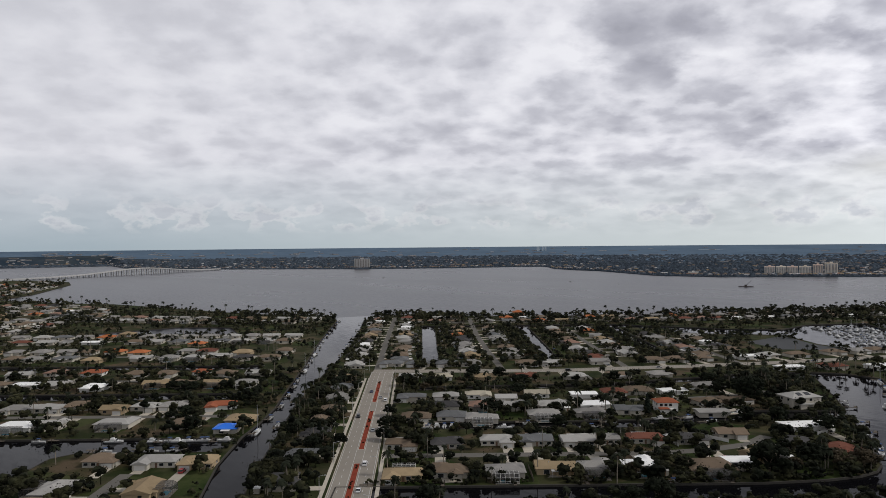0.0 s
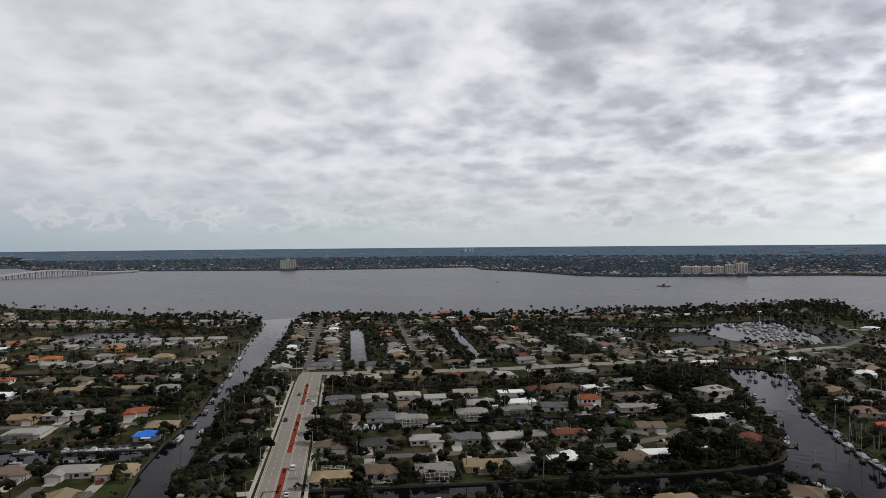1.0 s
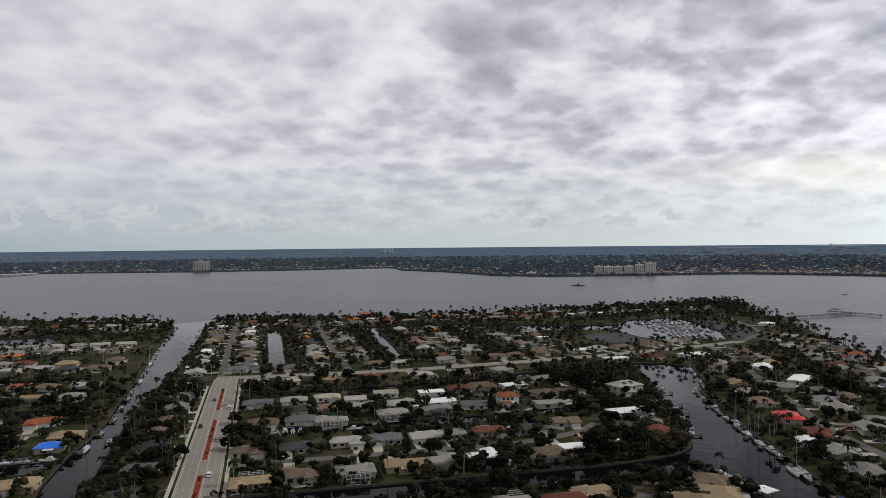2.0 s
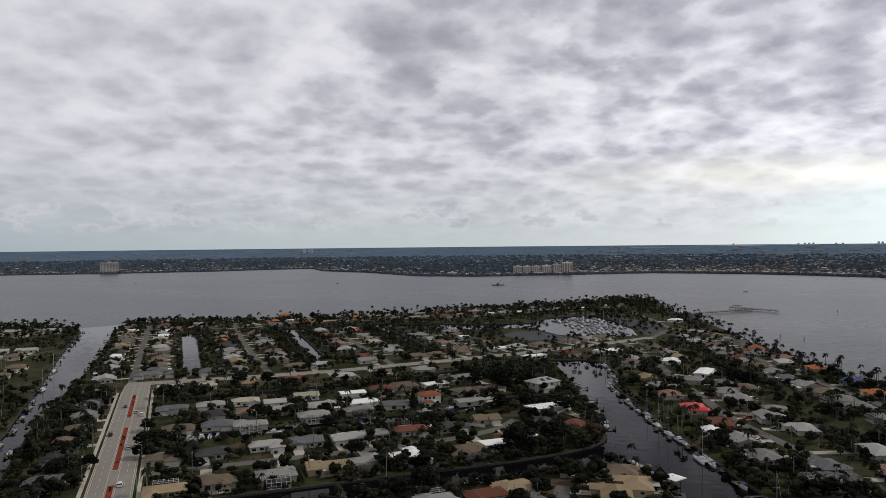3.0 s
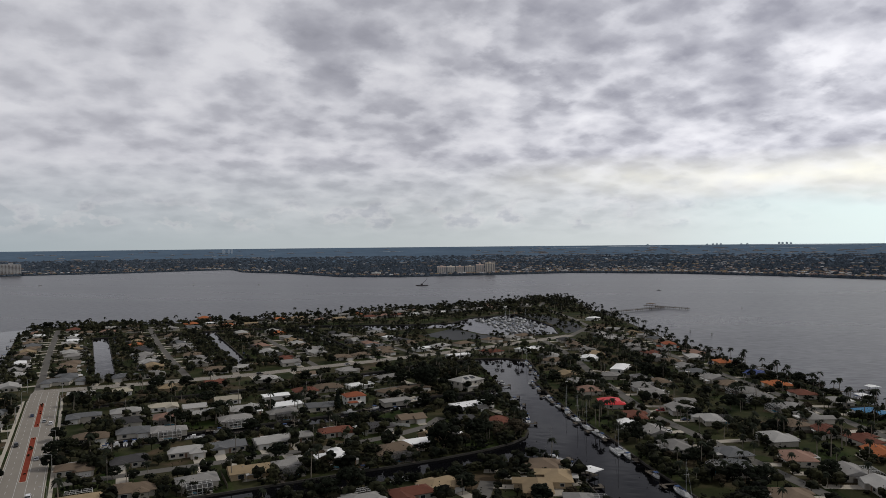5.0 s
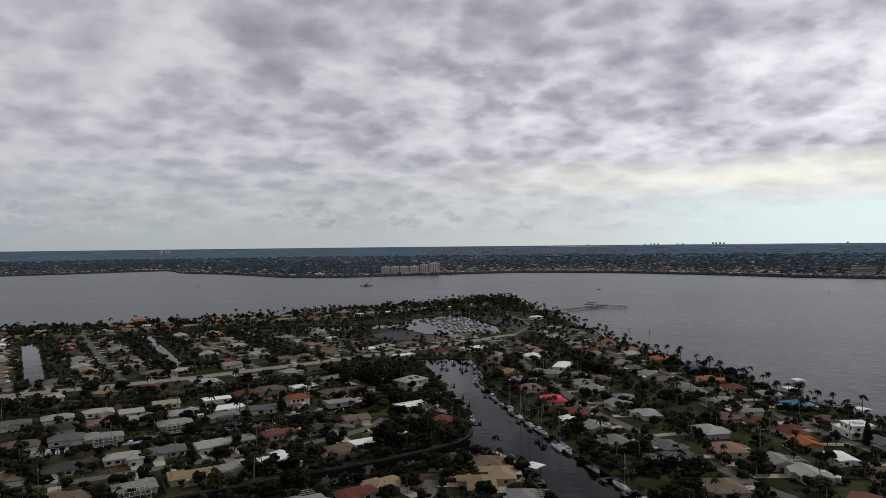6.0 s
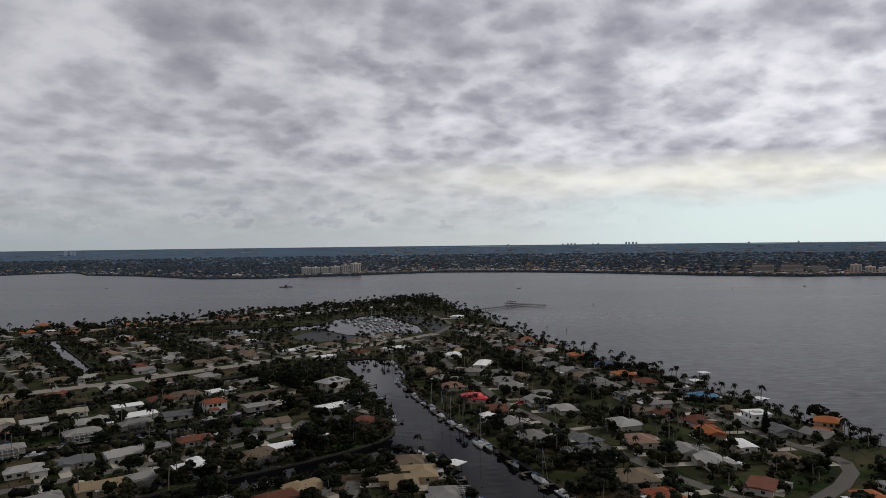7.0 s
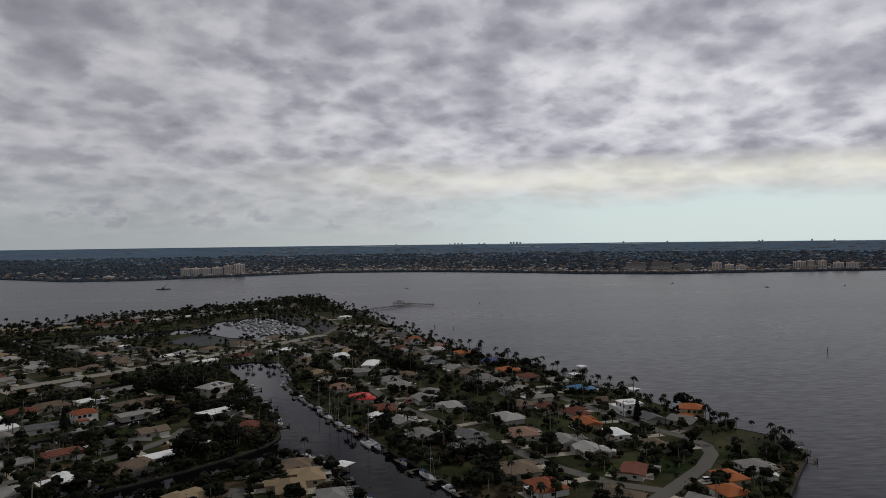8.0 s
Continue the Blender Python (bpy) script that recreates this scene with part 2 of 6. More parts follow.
HULL = surface("white_gelcoat", (0.58, 0.58, 0.57), 0.3, 0.05, 3.0, 0.5, each=0.28)
CANVAS = surface("blue_canvas", (0.05, 0.08, 0.16), 0.9, 0.1, 4.0, 0.5, each=0.3)
RUBBER = surface("tyre_rubber", (0.02, 0.02, 0.02), 0.9, 0.1, 8.0, 0.5)
ALU = surface("aluminium", (0.55, 0.55, 0.55), 0.45, 0.05, 6.0, 0.5, metal=0.8)
POLE = surface("utility_pole_wood", (0.17, 0.15, 0.125), 0.9, 0.2, 4.0, 0.5)
TRUNK = surface("bark", (0.13, 0.105, 0.08), 0.95, 0.25, 4.0, 0.5, each=0.2)
PALMTRUNK = surface("palm_trunk", (0.19, 0.165, 0.135), 0.95, 0.25, 4.0, 0.5, each=0.2)
ROOFS = {key: surface(f"{name}_roof", c, r, v, 2.2, 0.25, each=e) for key, name, c, r, v, e in (
    ("grey", "grey_shingle", (0.25, 0.24, 0.225), 0.9, 0.22, 0.18),
    ("pale", "pale_grey_shingle", (0.36, 0.35, 0.33), 0.85, 0.18, 0.14),
    ("slate", "slate_grey_shingle", (0.13, 0.133, 0.135), 0.85, 0.22, 0.15),
    ("dark", "charcoal_shingle", (0.062, 0.06, 0.06), 0.9, 0.22, 0.2),
    ("brown", "brown_shingle", (0.165, 0.125, 0.09), 0.9, 0.22, 0.18),
    ("tan", "tan_shingle", (0.29, 0.22, 0.135), 0.9, 0.2, 0.15),
    ("cream", "cream_tile", (0.38, 0.345, 0.27), 0.85, 0.14, 0.1),
    ("pink", "faded_pink_tile", (0.265, 0.165, 0.125), 0.85, 0.18, 0.12),
    ("redbrown", "red_brown_tile", (0.16, 0.065, 0.045), 0.85, 0.22, 0.15),
    ("terra", "terracotta_tile", (0.29, 0.095, 0.05), 0.85, 0.2, 0.12),
    ("orange", "orange_tile", (0.40, 0.135, 0.055), 0.85, 0.2, 0.12),
    ("red", "bright_red_metal", (0.60, 0.02, 0.022), 0.5, 0.1, 0.0),
    ("blue", "navy_blue_tile", (0.02, 0.045, 0.19), 0.55, 0.12, 0.1),
    ("sky", "light_blue_metal", (0.06, 0.21, 0.38), 0.6, 0.12, 0.0),
    ("tarp", "blue_tarpaulin", (0.012, 0.16, 0.72), 0.5, 0.12, 0.0),
    ("white", "white_coated", (0.84, 0.84, 0.82), 0.7, 0.1, 0.06))}
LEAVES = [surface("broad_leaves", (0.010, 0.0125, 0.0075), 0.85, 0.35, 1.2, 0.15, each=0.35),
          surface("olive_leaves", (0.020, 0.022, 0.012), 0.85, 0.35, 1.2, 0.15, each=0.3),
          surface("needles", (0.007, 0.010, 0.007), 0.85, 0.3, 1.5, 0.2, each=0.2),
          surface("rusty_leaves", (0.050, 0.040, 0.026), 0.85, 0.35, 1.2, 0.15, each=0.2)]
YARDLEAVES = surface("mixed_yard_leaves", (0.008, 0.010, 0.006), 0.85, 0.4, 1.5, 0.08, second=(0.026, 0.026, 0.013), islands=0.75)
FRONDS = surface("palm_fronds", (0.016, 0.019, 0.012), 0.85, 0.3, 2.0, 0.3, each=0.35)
DISTWATER = surface("distant_water", (0.42, 0.49, 0.53), 0.5, 0.1, 0.002, 0.01)
# pale blue haze painted into the walls of the towers near the horizon
HAZYWALL = surface("hazy_tower_walls", (0.50, 0.57, 0.62), 0.9, 0.1, 0.1, 0.02)
# aerial haze painted in: bluer and paler than the ground nearer the river
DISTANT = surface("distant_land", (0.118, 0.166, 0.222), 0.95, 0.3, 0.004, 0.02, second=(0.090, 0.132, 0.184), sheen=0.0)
# leaf colour carries a blue tint in place of haze
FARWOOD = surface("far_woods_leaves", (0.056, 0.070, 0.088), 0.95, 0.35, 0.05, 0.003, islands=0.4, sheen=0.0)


def water_material():
    m = bpy.data.materials.new("brackish_water")
    m.use_nodes = True
    t = m.node_tree
    p = t.nodes["Principled BSDF"]
    p.inputs["Base Color"].default_value = (0.010, 0.010, 0.016, 1)
    p.inputs["Specular IOR Level"].default_value = 0.24
    p.inputs["Roughness"].default_value, p.inputs["IOR"].default_value = 0.12, 1.333
    where = t.nodes.new("ShaderNodeNewGeometry").outputs["Position"]
    squash = t.nodes.new("ShaderNodeMapping")
    squash.vector_type = "TEXTURE"
    squash.inputs["Rotation"].default_value = (0, 0, radians(-42))
    squash.inputs["Scale"].default_value = (4.5, 1.0, 1.0)
    link(t, where, squash.inputs["Vector"])
    ripple = node(t, "ShaderNodeTexNoise", Scale=0.42, Detail=2.0, Roughness=0.5, Distortion=0.4)
    swell = node(t, "ShaderNodeTexNoise", Scale=0.006, Detail=4.0, Roughness=0.6, Distortion=0.6)
    link(t, squash.outputs[0], ripple.inputs["Vector"])
    link(t, squash.outputs[0], swell.inputs["Vector"])
    tilt = t.nodes.new("ShaderNodeVectorMath")
    tilt.operation = "MULTIPLY_ADD"
    link(t, ripple.outputs["Color"], tilt.inputs[0])
    tilt.inputs[1].default_value = (0.20, 0.20, 0.0)
    tilt.inputs[2].default_value = (-0.10, -0.10, 1.0)
    unit = t.nodes.new("ShaderNodeVectorMath")
    unit.operation = "NORMALIZE"
    link(t, tilt.outputs[0], unit.inputs[0])
    link(t, unit.outputs[0], p.inputs["Normal"])
    link(t, calc(t, "MULTIPLY_ADD", swell.outputs["Fac"], 0.06, 0.25), p.inputs["Roughness"])
    return m


def canal_material():
    m = water_material()
    m.name = "still_canal_water"
    for n in m.node_tree.nodes:
        if n.type == "VECT_MATH" and n.operation == "MULTIPLY_ADD":
            n.inputs[1].default_value, n.inputs[2].default_value = (0.05, 0.05, 0.0), (-0.025, -0.025, 1.0)
    p = m.node_tree.nodes["Principled BSDF"]
    p.inputs["Base Color"].default_value = (0.004, 0.004, 0.005, 1)
    p.inputs["Specular IOR Level"].default_value = 0.065
    p.inputs["Roughness"].default_value = 0.04
    for old in list(p.inputs["Roughness"].links):
        m.node_tree.links.remove(old)
    return m


def screen_material():
    m = bpy.data.materials.new("insect_screen")
    m.use_nodes = True
    t = m.node_tree
    p, o = t.nodes["Principled BSDF"], t.nodes["Material Output"]
    p.inputs["Base Color"].default_value, p.inputs["Roughness"].default_value = (0.05, 0.05, 0.05, 1), 0.8
    clear, mix = t.nodes.new("ShaderNodeBsdfTransparent"), t.nodes.new("ShaderNodeMixShader")
    mix.inputs[0].default_value = 0.45
    link(t, clear.outputs[0], mix.inputs[1])
    link(t, p.outputs[0], mix.inputs[2])
    link(t, mix.outputs[0], o.inputs[0])
    return m


WATER, CANAL, SCREEN = water_material(), canal_material(), screen_material()
CARPAINT = [surface(f"{n}_car_paint", c, 0.3, 0.04, 3.0, 0.5) for n, c in (
    ("white", (0.7, 0.7, 0.7)), ("silver", (0.35, 0.36, 0.37)), ("black", (0.02, 0.02, 0.022)), ("dark_blue", (0.03, 0.05, 0.11)), ("red", (0.3, 0.03, 0.03)), ("tan", (0.3, 0.26, 0.2)))]


# ---- mesh helpers ----
class Shape:
    """Collects vertices and faces of one mesh."""

    def __init__(self):
        self.v, self.f = [], []

    def add(self, verts, faces):
        n = len(self.v)
        self.v += [tuple(p) for p in verts]
        self.f += [tuple(i + n for i in f) for f in faces]
        return self

    def box(self, x0, x1, y0, y1, z0, z1):
        return self.add([(x, y, z) for z in (z0, z1) for x, y in ((x0, y0), (x1, y0), (x1, y1), (x0, y1))],
                        [(3, 2, 1, 0), (4, 5, 6, 7), (0, 1, 5, 4), (1, 2, 6, 5), (2, 3, 7, 6), (3, 0, 4, 7)])

    def tube(self, a, b, r0, r1, n=6, cap=True):
        a, b = Vector(a), Vector(b)
        q = (b - a).to_track_quat("Z", "Y")
        ring = [q @ Vector((math.cos(i * math.tau / n), math.sin(i * math.tau / n), 0)) for i in range(n)]
        verts = [a + p * r0 for p in ring] + [b + p * r1 for p in ring]
        faces = [(i, (i + 1) % n, n + (i + 1) % n, n + i) for i in range(n)]
        return self.add(verts, faces + ([tuple(range(n - 1, -1, -1)), tuple(range(n, 2 * n))] if cap else []))

    def roof(self, x0, x1, y0, y1, z, pitch=0.32, hip=True, lip=0.22):
        """A hipped or gabled roof over a rectangle of eaves; its ridge runs along the longer side."""
        turned = (y1 - y0) > (x1 - x0)
        if turned:
            x0, x1, y0, y1 = y0, y1, x0, x1
        half = (y1 - y0) / 2
        top, run = z + lip + half * pitch, half * 0.96 if hip else 0.0
        mid = (y0 + y1) / 2
        verts = [(x0, y0, z), (x1, y0, z), (x1, y1, z), (x0, y1, z), (x0, y0, z + lip), (x1, y0, z + lip), (x1, y1, z + lip), (x0, y1, z + lip),
                 (x0 + run, mid, top), (x1 - run, mid, top)]
        if turned:
            verts = [(y, x, h) for x, y, h in verts]
        faces = [(3, 2, 1, 0), (0, 1, 5, 4), (1, 2, 6, 5), (2, 3, 7, 6), (3, 0, 4, 7), (4, 5, 9, 8), (6, 7, 8, 9), (5, 6, 9), (7, 4, 8)]
        if turned:
            faces = [f[::-1] for f in faces]
        return self.add(verts, faces)

    def mesh(self, name, material, smooth=False):
        me = bpy.data.meshes.new(name)
        me.from_pydata(self.v, [], self.f)
        me.materials.append(material)
        if smooth:
            me.polygons.foreach_set("use_smooth", [True] * len(me.polygons))
        return me


def part(name, shape, material, parent=None, label="", smooth=False):
    """Links a shape as one mesh object under a thing or a part."""
    ob = new(name, shape if isinstance(shape, bpy.types.Mesh) else shape.mesh(name, material, smooth))
    if parent:
        ob.parent = parent
    return tagged(ob, label)


def inside(x, y, poly):
    hit, j = False, len(poly) - 1
    for i, (px, py) in enumerate(poly):
        qx, qy = poly[j]
        if (py > y) != (qy > y) and x < (qx - px) * (y - py) / (qy - py) + px:
            hit = not hit
        j = i
    return hit


def near_line(x, y, line):
    """Distance from a polyline and the nearest point on it."""
    best = (1e9, 0, 0)
    for (ax, ay), (bx, by) in zip(line, line[1:]):
        dx, dy = bx - ax, by - ay
        s = max(0.0, min(1.0, ((x - ax) * dx + (y - ay) * dy) / (dx * dx + dy * dy)))
        px, py = ax + s * dx, ay + s * dy
        best = min(best, (math.hypot(x - px, y - py), px, py))
    return best


def along(line, step, start=0.0):
    """Points every step metres along a polyline, with the heading there."""
    left = start
    for (ax, ay), (bx, by) in zip(line, line[1:]):
        n = math.hypot(bx - ax, by - ay)
        while left < n:
            yield ax + (bx - ax) * left / n, ay + (by - ay) * left / n, math.atan2(by - ay, bx - ax)
            left += step
        left -= n


def ribbon(line, width, z, shape=None, side=0.0):
    """A flat strip along a polyline, side metres to its left."""
    shape = shape or Shape()
    pts = []
    for i, (x, y) in enumerate(line):
        a, b = line[max(i - 1, 0)], line[min(i + 1, len(line) - 1)]
        n = math.hypot(b[0] - a[0], b[1] - a[1])
        ux, uy = -(b[1] - a[1]) / n, (b[0] - a[0]) / n
        pts += [(x + ux * (side + width / 2), y + uy * (side + width / 2), z), (x + ux * (side - width / 2), y + uy * (side - width / 2), z)]
    return shape.add(pts, [(2 * i, 2 * i + 1, 2 * i + 3, 2 * i + 2) for i in range(len(line) - 1)])


def thick_ribbon(line, width, z0, z1, side=0.0):
    s = ribbon(line, width, z1, None, side)
    n = len(s.v)
    s.v += [(x, y, z0) for x, y, z in s.v]
    k = n // 2
    for i in range(k - 1):
        a = 2 * i
        s.f += [(a, a + 2, n + a + 2, n + a), (a + 3, a + 1, n + a + 1, n + a + 3)]
    s.f += [(1, 0, n, n + 1), (n - 2, n - 1, 2 * n - 1, 2 * n - 2)]
    return s


# ---- land and water ----
WATER_Z = -0.75
WEST = [(-152, 968), (-200, 1000), (-266, 1010), (-327, 1045), (-445, 1128), (-577, 1212), (-694, 1246), (-844, 1322), (-869, 1476), (-987, 1843),
        (-1072, 1992), (-1259, 2110), (-1500, 2080), (-1900, 1400), (-1900, -300), (-120, -300), (-90, 150), (-97, 274), (-104, 318), (-106, 364), (-104, 392),
        (-104, 427), (-108, 471), (-116, 582), (-127, 700), (-136, 830), (-140, 913)]
MAIN = [(-97, 990), (-21, 977), (40, 966), (102, 952), (165, 952), (247, 957), (336, 970), (425, 977), (523, 991), (629, 1026), (700, 1043), (718, 1008),
        (650, 860), (621, 800), (590, 712), (534, 598), (488, 496), (467, 444), (446, 384), (440, 343), (429, 311), (407, 256), (396, 215), (376, 176),
        (361, 139), (360, 119), (341, 97), (329, 92), (276, 82), (230, 60), (180, -300), (-40, -300), (-55, 150), (-78, 260), (-84, 300), (-86, 336), (-89, 377),
        (-93, 429), (-94, 479), (-93, 543), (-92, 610), (-94, 737), (-104, 900)]
CANALS = [
    [(-110, 361), (-110, 337), (-178, 337), (-187, 328), (-190, 200), (-214, 200), (-212, 330), (-220, 338), (-520, 338), (-520, 361)],
    [(-128, 471), (-128, 453), (-520, 453), (-520, 471)],
    [(-150, 580), (-150, 563), (-520, 563), (-520, 580)],
    [(-230, 780), (-260, 850), (-330, 855), (-400, 800), (-380, 770), (-300, 790)],
    [(-26, 850), (-26, 835), (-18, 578), (-4, 578), (-11, 832), (86, 832), (88, 600), (99, 600), (100, 830), (192, 826), (194, 620), (203, 620), (204, 822),
     (258, 800), (256, 765), (300, 751), (361, 738), (361, 669), (384, 632), (437, 630), (470, 690), (488, 752), (507, 838), (428, 824), (380, 783), (318, 796), (274, 818), (210, 850)],
    [(-18, 487), (-18, 477), (100, 481), (176, 497), (234, 512), (270, 505), (247, 437), (236, 408), (186, 410), (158, 406), (130, 396), (107, 391), (61, 389), (-12, 391),
     (-12, 375), (97, 375), (135, 380), (160, 388), (190, 390), (228, 388), (209, 341), (194, 308), (187, 300), (176, 294), (160, 290), (132, 287), (-45, 286),
     (-45, 269), (118, 270), (150, 270), (179, 263), (177, 241), (165, 206), (140, 100), (100, -310), (150, -310), (178, 100), (194, 171),
     (203, 205), (211, 237), (224, 278), (235, 320), (250, 366), (268, 416), (284, 432), (315, 500), (300, 520), (275, 528), (234, 527), (176, 510), (106, 492)],
]


def on_land(x, y, margin=0.0):
    for dx, dy in ((0, 0),) if not margin else ((margin, 0), (-margin, 0), (0, margin), (0, -margin)):
        if not (inside(x + dx, y + dy, WEST) or inside(x + dx, y + dy, MAIN)) or any(inside(x + dx, y + dy, c) for c in CANALS):
            return False
    return True


def build_land(name, outline, label):
    """The land with its canals cut out, upright sea walls round it and a concrete cap on them."""
    from mathutils import geometry
    polys = [outline] + CANALS
    pts, faces = [], []
    for poly in polys:
        if sum(ax * by - bx * ay for (ax, ay), (bx, by) in zip(poly, poly[1:] + poly[:1])) < 0:
            poly = poly[::-1]
        faces.append(list(range(len(pts), len(pts) + len(poly))))
        pts += [Vector(p) for p in poly]
    edges = [(f[i], f[(i + 1) % len(f)]) for f in faces for i in range(len(f))]
    v, _, tris, _, _, source = geometry.delaunay_2d_cdt(pts, edges, faces, 0, 0.001, True)
    keep = [list(t) for t, s in zip(tris, source) if 0 in s and len(s) == 1]
    top = Shape()
    n = len(v)
    top.v = [(p.x, p.y, 0.0) for p in v] + [(p.x, p.y, -4.0) for p in v]
    count = {}
    for t in keep:
        if (v[t[1]] - v[t[0]]).cross(v[t[2]] - v[t[0]]) < 0:
            t.reverse()
        for i in range(3):
            count[(t[i], t[(i + 1) % 3])] = 1
    rim = [(a, b) for a, b in count if (b, a) not in count]
    top.f = [tuple(t) for t in keep] + [(b, a, a + n, b + n) for a, b in rim]
    ground = tagged(part(name, top, GRASS), label, "ground", kind="structure")
    cap = Shape()
    for a, b in rim:
        p, q = v[a], v[b]
        d = (q - p).normalized()
        s = Vector((-d.y, d.x))
        p2, q2 = p + s * 0.5 - d * 0.2, q + s * 0.5 + d * 0.2
        p1, q1 = p - s * 0.15, q - s * 0.15
        cap.add([(w.x, w.y, h) for h in (-2.5, 0.22) for w in (p1, q1, q2, p2)],
                [(4, 5, 6, 7), (0, 1, 5, 4), (2, 3, 7, 6)])
    tagged(part("sea_wall", cap, SEAWALL), "weathered grey concrete sea wall along the water's edge", "sea wall", kind="structure")
    return ground


build_land("ground", MAIN, "dull green and sandy ground of the canal quarter")
build_land("ground", WEST, "dull green and sandy ground across the canal")

sea = Shape()
ring = [(4930 * math.cos(i * math.tau / 96), 4930 * math.sin(i * math.tau / 96), WATER_Z) for i in range(96)]
sea.add(ring, [tuple(range(96))])
tagged(part("water", sea, WATER), "wide grey rippled river under an overcast sky", "water", kind="structure")
WEST_CANAL = [(-120, -310), (-40, -310), (-55, 150), (-78, 260), (-84, 300), (-86, 336), (-89, 377), (-93, 429), (-94, 479), (-93, 543), (-92, 610), (-94, 737), (-104, 900),
              (-100, 985), (-148, 962), (-140, 913), (-136, 830), (-127, 700), (-116, 582), (-108, 471), (-104, 427), (-104, 392), (-106, 364), (-110.2, 361), (-110.2, 337), (-104, 318), (-97, 274), (-90, 150)]
for poly in CANALS[:3] + CANALS[4:] + [WEST_CANAL]:
    c = Shape().add([(x, y, WATER_Z + 0.03) for x, y in poly], [tuple(range(len(poly)))])
    me = part("canal_water", c, CANAL)
    bm = bmesh.new()
    bm.from_mesh(me.data)
    bmesh.ops.triangulate(bm, faces=bm.faces[:])
    for f in bm.faces:
        if f.normal.z < 0:
            f.normal_flip()
    bm.to_mesh(me.data)
    bm.free()
    tagged(me, "dark still canal water between the sea walls", "canal water", kind="structure")

# the far shore: distance of the water's edge by degrees to the right of the y axis
SHORE = [(-95, 4400), (-60, 4300), (-40, 4400), (-26, 4300), (-24.6, 3560), (-23, 3420), (-17, 3110), (-7, 2885), (1, 2890), (5, 2960), (8.3, 3010), (9.2, 2700), (12.7, 2500),
         (16.8, 2180), (22, 2105), (29, 2190), (36, 2330), (44, 2280), (51, 2170), (57, 2060), (64, 2050), (72, 2230), (80, 2450), (100, 2700)]


def shore(az):
    return float(np.interp(az, [a for a, _ in SHORE], [r for _, r in SHORE])) + 14 * noise.noise(Vector((az * 1.7, 0, 0)))


def far_height(r, edge, az=40):
    """The far land lies low and rises gently inland."""
    rise = 100 - r * (0.0357 - (r - 2800) * 0.0306 / 2100)
    fade = min(1.0, max(0.0, (r - edge) / 350))
    return 0.3 + max(0.0, rise if r > 2800 else 0.0) * fade * fade * (3 - 2 * fade)


far = Shape()
AZ = [-95 + i * 0.5 for i in range(391)]
STEPS = [0, 0, 0.02, 0.08, 0.18, 0.3, 0.45, 0.6, 0.75, 0.88, 1.0]
for az in AZ:
    e, s, c = shore(az), math.sin(radians(az)), math.cos(radians(az))
    for k, f in enumerate(STEPS):
        r = e + (4920 - e) * f
        far.v.append((r * s, r * c, -3.0 if k == 0 else far_height(r, e, az)))
m = len(STEPS)
split = 6           # rings past this one take the colour with haze painted in
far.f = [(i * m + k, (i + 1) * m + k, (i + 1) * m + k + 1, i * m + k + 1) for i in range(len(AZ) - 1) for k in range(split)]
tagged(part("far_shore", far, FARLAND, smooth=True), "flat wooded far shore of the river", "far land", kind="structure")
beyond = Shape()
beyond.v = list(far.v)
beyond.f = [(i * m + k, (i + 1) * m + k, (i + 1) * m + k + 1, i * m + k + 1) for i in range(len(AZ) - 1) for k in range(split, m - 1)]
tagged(part("backdrop", beyond, DISTANT, smooth=True), "wooded land reaching the horizon, haze painted in as blue", "distant land", kind="structure")

# thin pale waters near the horizon
for a0, a1, r0, r1 in ((38.5, 44, 4790, 4815), (44.5, 47.5, 4850, 4872), (49, 57, 4840, 4868), (58, 62.5, 4800, 4822), (62, 79, 4868, 4900), (34, 37.5, 4700, 4716), (51, 54, 4600, 4618), (20, 22, 4500, 4512)):
    strip = Shape()
    n = int((a1 - a0) / 0.25) + 1
    for i in range(n + 1):
        az = a0 + (a1 - a0) * i / n
        thin = 0.15 + 0.85 * abs(math.sin(math.pi * i / n)) ** 0.5
        for r in (r0, r0 + (r1 - r0) * thin):
            strip.v.append((r * math.sin(radians(az)), r * math.cos(radians(az)), far_height(r, shore(az), az) + 0.8))
    strip.f = [(2 * i, 2 * i + 2, 2 * i + 3, 2 * i + 1) for i in range(n)]
    tagged(part("distant_water", strip, DISTWATER), "thin pale strip of distant water", "water", kind="structure")

